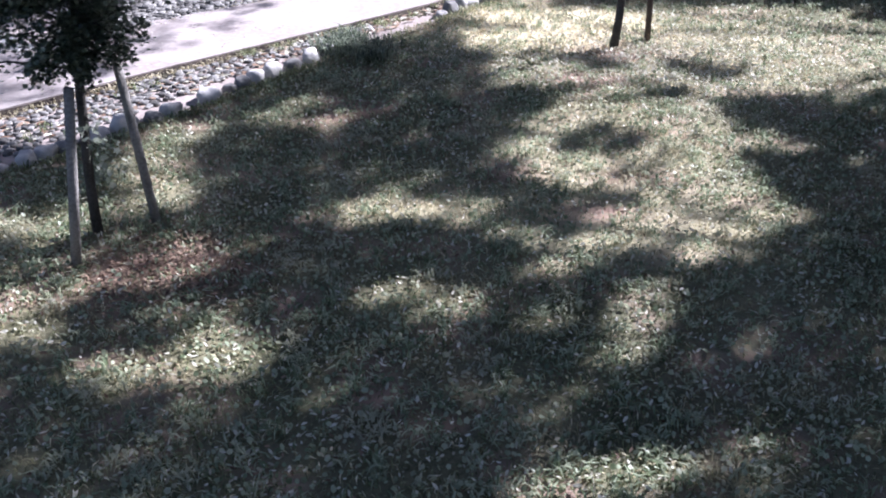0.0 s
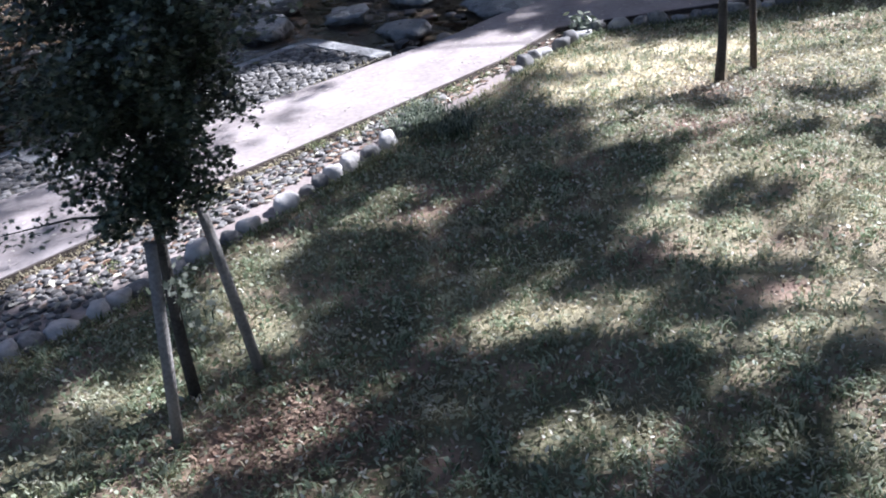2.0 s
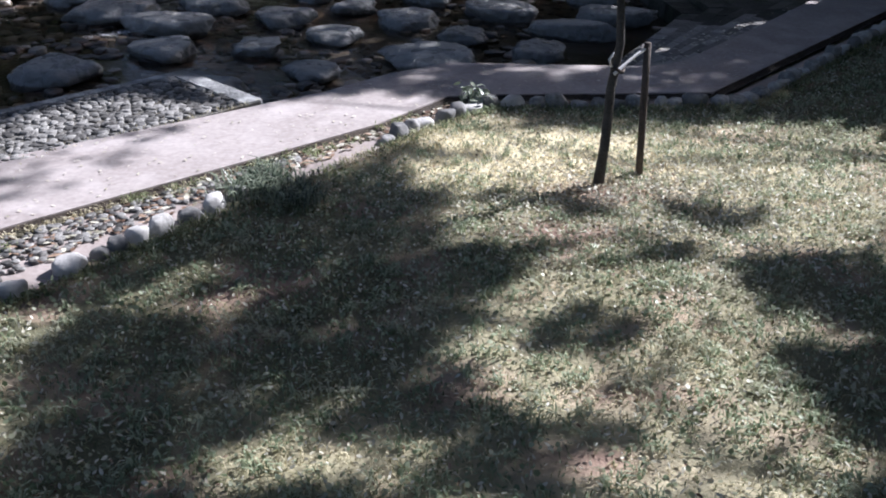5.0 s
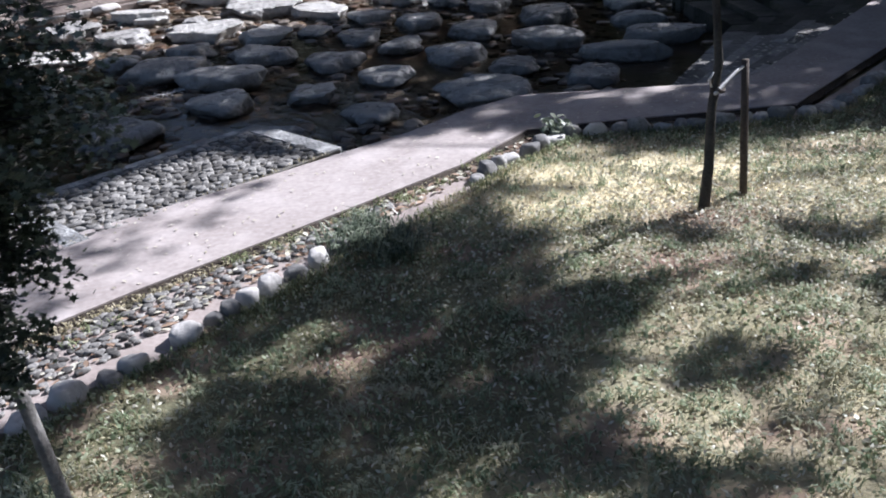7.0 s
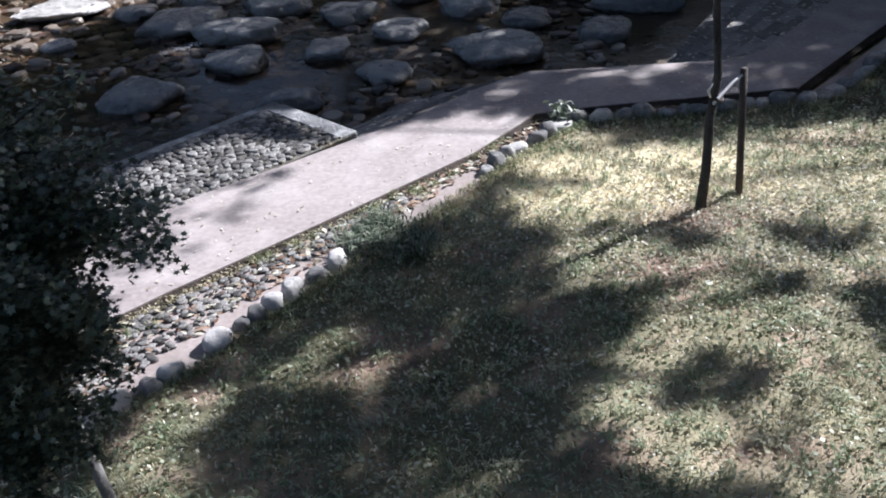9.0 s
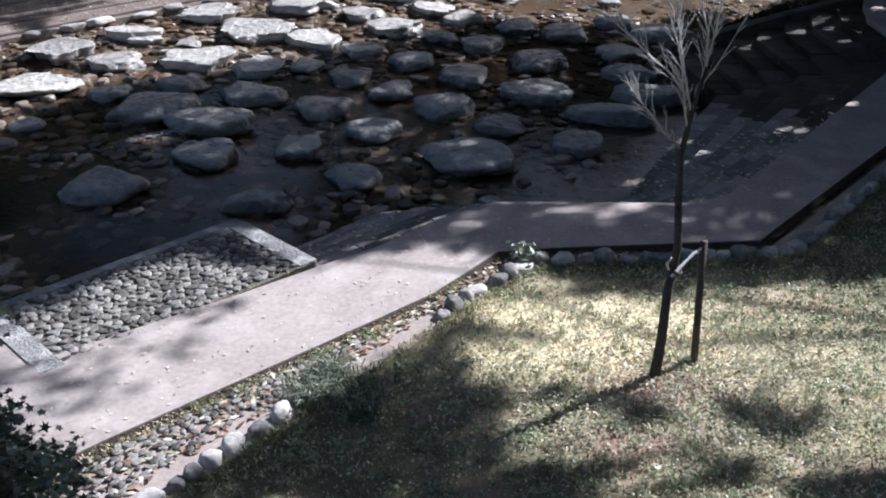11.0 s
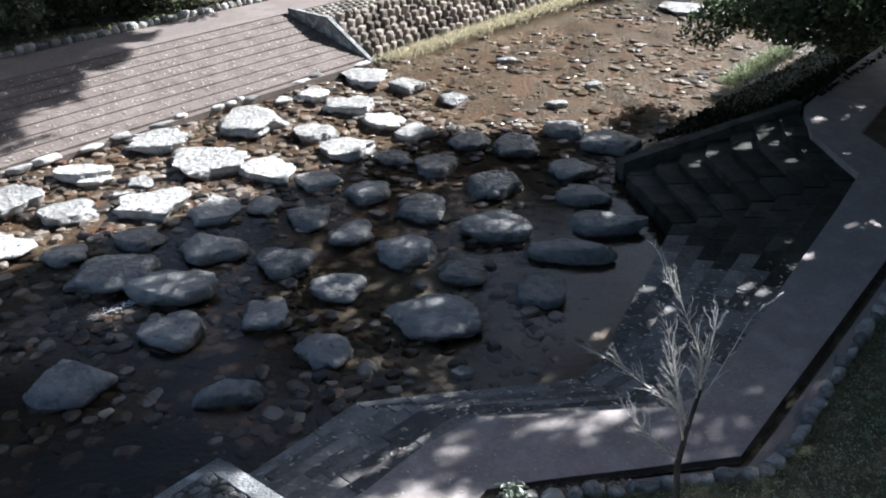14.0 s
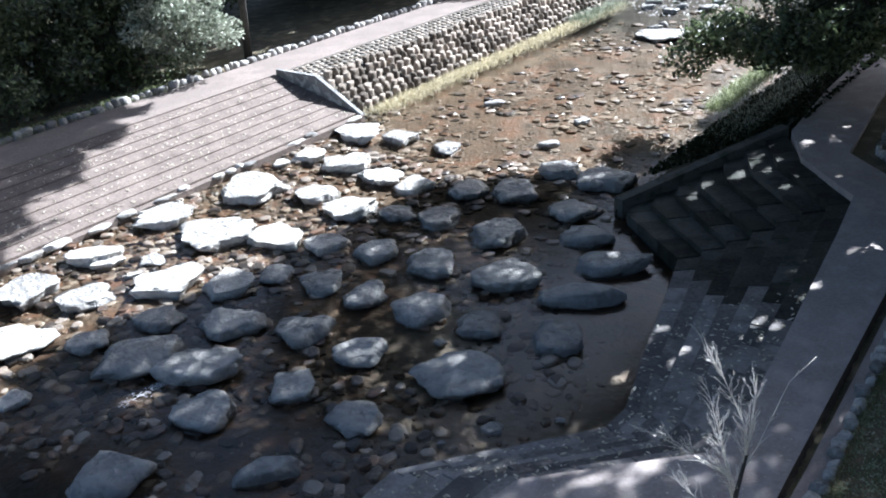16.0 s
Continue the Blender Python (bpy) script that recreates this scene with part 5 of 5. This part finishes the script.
# far bank woods
leafy_tree((*ch(29.0, 40.0), 0.55), 4.0, crown_of(crng, *ch(28.4, 39.2), 2.5, 0.85, 1.5, 26, 0.8) + crown_of(crng, *ch(26.9, 38.7), 3.4, 0.7, 1.0, 12, 0.7), 51, 420, 0.22, "broad-leaved evergreen tree leaning over the far path", 0.14, BUSH)
for k, (s, n, z, spread, clumps) in enumerate(((25.2, 40.6, 3.6, 1.1, 26), (22.4, 41, 4.0, 1.3, 28), (19.6, 40.6, 4.0, 1.3, 28), (16.5, 41, 4.2, 1.4, 28), (27.5, 43.5, 4.4, 1.6, 28), (23.5, 45.5, 5, 2.0, 26), (18, 46, 5, 2.2, 26), (31, 47, 5.5, 1.8, 22), (36, 48, 5, 2.0, 22), (12, 42, 4.5, 1.8, 22), (43, 47, 5, 2.2, 22))):
    leafy_tree((*ch(s, n), 0.5), z + 1, crown_of(crng, *ch(s, n), z - 0.6, spread, 2.3, clumps, 1.15), 60 + k, 230, 0.26, "dark shaded evergreen tree behind the far path", 0.2, WOODS, LEAF_OVAL, "woods behind the far path")
# taller trees added with crowns out of view, darkening what the water mirrors
for k, (s, n) in enumerate(((-3, 43), (4, 44), (11, 46), (18, 48), (25, 50), (40, 52))):
    leafy_tree((*ch(s, n), 0.5), 11, crown_of(crng, *ch(s, n), 11.5, 2.4, 3.6, 26, 2.1), 110 + k, 60, 0.6, "tall dark tree added to the woods behind the far path, crown unseen, to darken reflections", 0.3, LEAF, LEAF_FOUR, "tall woods behind the far path")
# trees added upstream out of view, hiding sky from the water
for k, (x, y) in enumerate(((-2, 63), (4, 68), (9, 72), (15, 77), (22, 84), (40, 56), (46, 64), (34, 88))):
    leafy_tree((x, y, 0.5), 9.0, crown_of(crng, x, y, 7.0, 2.6, 4.6, 26, 2.2), 150 + k, 130, 0.65, "large dark tree added out of view far upstream, blocking sky", 0.3, WOODS, LEAF_FOUR, "trees far upstream")
for k, (x, y) in enumerate(((12, 69), (18, 72), (25, 78), (6, 74))):
    leafy_tree((x, y, 0.5), 13.0, crown_of(crng, x, y, 11.0, 2.8, 5.5, 30, 2.3), 170 + k, 130, 0.7, "large dark tree added out of view far upstream, blocking sky", 0.35, WOODS, LEAF_FOUR, "trees far upstream")
# unseen trees added round the lawn, behind the camera, to block sky light
for k, (x, y) in enumerate(((18, -2), (24, 7), (13, -10), (-22, 0))):
    leafy_tree((x, y, 0.0), 8.5, crown_of(crng, x, y, 8.5, 2.6, 3.0, 26, 2.0), 80 + k, 60, 0.6, "large leafy tree added unseen round the lawn to block sky light", 0.3, LEAF, LEAF_FOUR, "trees round the lawn")
# more unseen trees on the right, added against the sky light
for k, (x, y) in enumerate(((24.5, 19.5), (27.5, 26.5), (21.5, 12.5), (31.0, 32.5))):
    leafy_tree((x, y, 0.0), 8.0, crown_of(crng, x, y, 6.8, 2.0, 3.6, 24, 1.9), 130 + k, 60, 0.6, "tall leafy tree added unseen beside the near lawn to block sky light", 0.28, LEAF, LEAF_FOUR, "trees round the lawn")
# the tree over the near bank upstream
leafy_tree((19.8, 37.3, 0.0), 5.0, crown_of(crng, 13.0, 37.4, 2.0, 0.9, 0.9, 14, 0.95) + crown_of(crng, 15.8, 36.2, 2.5, 1.0, 1.1, 15, 0.9) + crown_of(crng, 18.2, 35.2, 2.9, 0.8, 1.0, 12, 0.85) + [(11.6, 37.9, 1.9, 0.7), (12.5, 37.4, 1.5, 0.6), (13.6, 35.6, 1.4, 0.55), (15.0, 34.2, 1.5, 0.5)] + crown_of(crng, 14.4, 34.6, 2.3, 0.8, 0.8, 10, 0.85) + crown_of(crng, 16.6, 38.6, 3.4, 1.5, 1.2, 18, 1.0) + crown_of(crng, 15.9, 32.6, 2.9, 0.7, 0.5, 7, 0.6) + crown_of(crng, 18.6, 34.0, 3.4, 0.9, 0.7, 10, 0.8) + crown_of(crng, 19.6, 37.5, 3.6, 1.2, 0.9, 12, 0.9), 52, 290, 0.25, "leafy tree overhanging the near bank upstream", 0.16, BANKLEAF)
# low trees added just out of view to keep sky light off the path
for k, (x, y) in enumerate(((13.8, 19.4), (16.6, 23.4), (19.4, 26.6), (23.5, 29.0), (17.5, 15), (15, 9))):
    leafy_tree((x, y, 0.0), 3.2, crown_of(crng, x, y, 2.8, 1.2, 1.5, 20, 1.35), 95 + k, 110, 0.45, "dense low tree added unseen beside the near path to block sky light", 0.18, LEAF, LEAF_FOUR, "low trees beside the path")

# ---- low plants ----
pg = np.random.default_rng(4)


def tuft(x, y, z, radius, count, length, name, label, mat=TUFT, category="plant"):
    p = pg.normal(size=(count, 3)) * (radius, radius, 0)
    p += (x, y, z)
    return tagged(blades(name, p, pg.uniform(0.5, 1.0, count) * length, 0.014 + length * 0.02, 1.1, mat, pg), label, category, kind="stuff")


for tx, ty, tr in ((-1.46, 12.5, 0.1), (-1.15, 12.5, 0.12), (-0.82, 12.35, 0.1), (-1.22, 12.9, 0.09)):
    tuft(tx, ty, 0.0, tr * 1.35, 210, 0.36, "grass_tuft", "dark green tuft of long strap leaves on the lawn edge")
tuft(-0.75, 12.8, 0.0, 0.13, 90, 0.24, "grass_tuft", "dark green tuft of long strap leaves on the lawn edge")
tuft(-3.35, 8.55, 0.0, 0.12, 130, 0.26, "grass_tuft", "small pale green tuft of grass beside the young tree")
weed = tagged(holder("weed", 1.22, 15.75, 0.0), "pale broad-leaved weed growing among the kerb stones", "plant")
wp = pg.normal(size=(90, 3)) * (0.1, 0.1, 0.07) + (1.22, 15.75, 0.17)
leaf_mass("foliage", wp, pg.uniform(0.08, 0.16, 90), LEAF_OVAL, BUSH, pg, weed)


def edge_grass(name, rows, count, spread, length, mat, label):
    t = pg.uniform(0, 1, count)
    a, b = np.array(rows[0]), np.array(rows[1])
    p = a + (b - a) * t[:, None] + pg.normal(size=(count, 3)) * (spread, spread, 0)
    return tagged(blades(name, p, pg.uniform(0.4, 1, count) * length, 0.016 + length * 0.02, 1.0, mat, pg), label, "grass", kind="stuff")


edge_grass("bank_grass", [(*ch(30, 30.1), -0.8), (*ch(50.5, 30.1), -0.65)], 10000, 0.42, 0.46, REED, "pale yellow grass along the foot of the far bank")
edge_grass("bank_grass", [(*ch(46, 30.1), -0.7), (*ch(50.5, 30.3), -0.7)], 2500, 0.4, 0.7, TUFT, "green clump of grass at the water's edge")
edge_grass("bank_grass", [(*ch(36.4, 18.35), -1.25), (*ch(41.8, 18.45), -1.2)], 2600, 0.2, 0.75, WEED, "sunlit yellow-green grass at the foot of the near bank")
edge_grass("path_weeds", [(-5.9, 9.3, 0.0), (0.3, 15.2, 0.0)], 1500, 0.05, 0.1, REED, "dry weeds along the path's edge")
edge_grass("path_weeds", [(*ch(6, 12.42), 0.05), (*ch(9.8, 12.3), 0.05)], 90, 0.05, 0.1, REED, "dry weeds between path and cobbles")
edge_grass("kerb_weeds", [(*ch(12, 37.75), 0.6), (*ch(26, 37.75), 0.6)], 6000, 0.3, 0.3, WEED, "green weeds behind the far kerb stones")


# ---- grass and leaves on the lawn ----
def lawn_points(count, gen, x0=-7, x1=12.5, y0=3.4, y1=24.5):
    near = gen.uniform(0, 1, (count, 2))
    x, y = x0 + (x1 - x0) * near[:, 0], y0 + (y1 - y0) * near[:, 1] ** 1.25
    ok = on_lawn(x, y, 0.1) & (np.abs(x - 0.3) < 2.4 + y * 0.62)
    x, y = x[ok], y[ok]
    z = np.array([0.045 * noise.noise(Vector((a * 0.35, b * 0.35, 0))) + 0.02 * noise.noise(Vector((a * 1.3, b * 1.3, 5))) for a, b in zip(x, y)])
    return np.stack([x, y, z - 0.004], 1)


gg = np.random.default_rng(20)
points = lawn_points(345000, gg)
chance = gg.uniform(0, 1, len(points))
thin_grass = (0.35 + 0.55 * wavy(points[:, 0] * 0.8 + 1.7, points[:, 1] * 0.8)).clip(0, 0.75)
points = points[chance > np.maximum(0.85 * bareness(points[:, 0], points[:, 1]), thin_grass)]
dry = gg.uniform(0, 1, len(points)) < 0.1 + 0.85 * dryness(points[:, 0], points[:, 1])
tagged(blades("grass", points[~dry], gg.uniform(0.03, 0.09, (~dry).sum()), 0.012, 1.4, GRASS, gg), "thin short green park grass", "grass", kind="stuff")
clumps = lawn_points(11000, gg)
clumps = clumps[gg.uniform(0, 1, len(clumps)) > np.maximum(bareness(clumps[:, 0], clumps[:, 1]), 0.35 - 0.3 * wavy(clumps[:, 0] * 1.6, clumps[:, 1] * 1.6))]
clumps = np.repeat(clumps, 13, axis=0) + gg.normal(size=(len(clumps) * 13, 3)) * (0.03, 0.03, 0)
tagged(blades("grass_clumps", clumps, gg.uniform(0.06, 0.14, len(clumps)), 0.018, 1.3, CLOVER, gg), "small clumps of longer grass in the lawn", "grass", kind="stuff")
far_side = np.stack([gg.uniform(-14, 14, 110000), gg.uniform(-7, 3.5, 110000), np.zeros(110000)], 1)
tagged(blades("grass", far_side, gg.uniform(0.03, 0.09, 110000), 0.018, 1.4, GRASS, gg), "thin short green park grass", "grass", kind="stuff")
tagged(blades("dry_grass", points[dry], gg.uniform(0.04, 0.09, dry.sum()), 0.012, 1.5, DRYGRASS, gg), "dried straw-yellow grass on the worn lawn", "grass", kind="stuff")
points = lawn_points(100000, gg)
keep = gg.uniform(0, 1, len(points)) > 0.9 * np.maximum(bareness(points[:, 0], points[:, 1]), dryness(points[:, 0], points[:, 1])) - 0.25 * wavy(points[:, 0] * 1.3, points[:, 1] * 1.3)
points = points[keep]
points[:, 2] += gg.uniform(0.01, 0.07, len(points))
tagged(leaf_mass("clover", points, gg.uniform(0.022, 0.056, len(points)), LEAF_ROUND, CLOVER, gg, flat=0.5), "low clover and small weeds in the lawn", "clover", kind="stuff")
points = lawn_points(5000, gg)
extra = np.concatenate([gg.normal(size=(1500, 3)) * (0.5, 0.4, 0) + (-2.35, 6.95, 0), gg.normal(size=(700, 3)) * (0.45, 0.4, 0) + (2.7, 12.9, 0)])
points = np.concatenate([points, extra])
points[:, 2] += gg.uniform(0.02, 0.05, len(points))
tagged(leaf_mass("fallen_leaves", points, gg.uniform(0.03, 0.07, len(points)), LEAF_OVAL, LITTER, gg, flat=0.75), "dry brown fallen leaves on the lawn", "leaves", kind="stuff")


points = lawn_points(44000, gg)
dry = gg.normal(size=(9000, 3)) * (1.5, 1.1, 0) + (2.9, 12.9, 0)
points = np.concatenate([points, dry[on_lawn(dry[:, 0], dry[:, 1], 0.15)]])
points[:, 2] += gg.uniform(0.025, 0.06, len(points))
tagged(leaf_mass("pale_leaves", points, gg.uniform(0.026, 0.07, len(points)), LEAF_OVAL, FLECK, gg, flat=0.5), "pale dry leaf bits lying on the grass", "leaves", kind="stuff")


edge = []
while len(edge) < 5200:
    p, way = along(KERB_LINE, gg.uniform(2, 24))
    edge.append((p.x + way.y * (0.1 + abs(gg.normal()) * 0.12), p.y - way.x * (0.1 + abs(gg.normal()) * 0.12), 0.0))
tagged(blades("edge_grass", np.array(edge), gg.uniform(0.05, 0.16, len(edge)), 0.012, 1.2, GRASS, gg), "longer grass along the kerb stones", "grass", kind="stuff")


def scattered_leaves(where, count, seed, label, mat=LITTER, scale=1.0):
    gen = np.random.default_rng(seed)
    p = np.array([where(*gen.uniform(0, 1, 2)) for _ in range(count)])
    p[:, 2] += gen.uniform(0.006, 0.02, count)
    return tagged(leaf_mass("fallen_leaves", p, gen.uniform(0.06, 0.15, count) * scale, LEAF_OVAL, mat, gen, flat=0.9), label, "leaves", kind="stuff")


def far_tread(u, v):
    k = min(7, int(v * 8))
    return (*ch(4 + 25 * u, 34.7 - 4.5 * (k + 0.3 + 0.6 * (v * 8 - k)) / 8), FAR_Z - 0.145 * (k + 1) + 0.004 + 0.098 * (1 - (v * 8 - k)))


def near_tread(u, v):
    k = min(6, int(v * 7))
    p, _ = along([Vector(a).lerp(Vector(b), (k + 0.15 + 0.75 * (v * 7 - k)) / 7) for a, b in zip(STEP_TOP, STEP_FOOT)], 13 * u)
    return (p.x, p.y, TREADS[k] + 0.008)


def on_strip(u, v):
    a, b = along(strip_in, 9 + 11 * u)[0], along(strip_out, 9 + 11 * u)[0]
    return (*a.lerp(b, 0.15 + 0.8 * v), 0.02)


def riffle(u, v):
    x, y = -6.95 + 1.0 * u, 23.65 + 0.95 * u + 0.35 * (v - 0.5)
    return (x, y, bed_z(x, y) + 0.085)


scattered_leaves(on_strip, 260, 94, "pale dry leaves caught between the cobbles of the strip", FLECK)
foam_gen = np.random.default_rng(6)
# white flakes draw the sparkle of sunlight on the riffle
foam = np.array([riffle(foam_gen.uniform(0, 1), foam_gen.normal(0.5, 0.35)) for _ in range(320)]) + (0, 0, 0.012)
rapids = np.stack([foam_gen.uniform(15.6, 21, 150), foam_gen.uniform(55.6, 59.6, 150), np.zeros(150)], 1)
rapids[:, 2] = bed_z(rapids[:, 0], rapids[:, 1]) + 0.1
tagged(leaf_mass("riffle", rapids, foam_gen.uniform(0.1, 0.3, 150), LEAF_OVAL, TIE, foam_gen, flat=0.93), "white water breaking over stones far upstream", "foam", kind="stuff")
tagged(leaf_mass("riffle", foam, foam_gen.uniform(0.02, 0.07, 320), LEAF_OVAL, TIE, foam_gen, flat=0.85), "white flecks painting sun glints on the riffles of the shallow creek", "foam", kind="stuff")
scattered_leaves(on_strip, 420, 95, "brown dry leaves caught between the cobbles of the strip")
weeds = np.array([on_strip(gg.uniform(0, 0.75), gg.uniform(0.0, 1.0) ** 0.5) for _ in range(26)])
weeds = np.repeat(weeds, 24, axis=0) + gg.normal(size=(26 * 24, 3)) * (0.05, 0.05, 0.0)
tagged(blades("strip_weeds", weeds, gg.uniform(0.04, 0.13, len(weeds)), 0.012, 1.2, WEED, gg), "small weeds growing between the cobbles of the strip", "weeds", kind="stuff")


def on_path(u, v):
    a, b = along(LAWN_SIDE, 6 + 18 * u)[0], along(CREEK_SIDE, 6 + 18 * u)[0]
    return (*a.lerp(b, 0.04 + 0.92 * v), 0.086)


scattered_leaves(on_path, 420, 97, "pale dry leaf bits lying on the path", FLECK, 0.45)
scattered_leaves(near_tread, 620, 92, "pale dry leaves lying on the creek steps", FLECK)

edge_grass("bank_grass", [(11.5, 34.2, -0.5), (24, 47.5, -0.5)], 9000, 0.7, 0.2, TUFT, "dark grass on the shaded near bank")
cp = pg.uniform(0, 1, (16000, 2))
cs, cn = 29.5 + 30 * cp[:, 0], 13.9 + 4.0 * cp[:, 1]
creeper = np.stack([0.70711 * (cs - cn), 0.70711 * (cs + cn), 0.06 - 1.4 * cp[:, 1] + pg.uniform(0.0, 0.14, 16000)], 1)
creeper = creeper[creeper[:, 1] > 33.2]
tagged(leaf_mass("creeper", creeper, pg.uniform(0.08, 0.2, len(creeper)), LEAF_ROUND, SHADE_CREEPER, pg, flat=0.6), "creeper leaves coloured near black for the shade on the near bank", "creeper", kind="stuff")


def dirt_joint(first, last):
    """Damp soil lodged against the lawn side of the path, with an uneven outer edge."""
    rng, verts, d = random.Random(77), [], first
    while d < last:
        p, way = along(LAWN_SIDE, d)
        out = rng.uniform(0.05, 0.1)
        for off, z in ((-0.004, 0.078 - rng.uniform(0, 0.012)), (0.03, 0.035), (out, 0.009)):
            verts.append((p.x + way.y * off, p.y - way.x * off, z))
        d += 0.11
    n = len(verts) // 3
    faces = [[3 * i + k, 3 * i + k + 1, 3 * i + k + 4, 3 * i + k + 3] for i in range(n - 1) for k in (0, 1)]
    return tagged(arrays("dirt_joint", verts, faces, DAMP, smooth=True), "dark damp soil lodged along the path's edge", "dirt", kind="stuff")


dirt_joint(3.0, 31.0)
crumbs = []
while len(crumbs) < 900:
    p, way = along(LAWN_SIDE, gg.uniform(7.5, 19.5))
    off = 0.05 + 0.1 * abs(gg.normal())
    size = gg.uniform(0.02, 0.055)
    crumbs.append((p.x + way.y * off, p.y - way.x * off, 0.006, size * 1.4, size, size * 0.7, gg.uniform(0, 3)))
tagged(stuff_stones("edge_crumbs", crumbs, SOIL, 88, 1, smooth=False), "brown dirt crumbs along the path's broken edge", "dirt", kind="stuff")
scattered_leaves(far_tread, 1500, 91, "pale dry leaves scattered over the far steps", FLECK)
rev_stones()
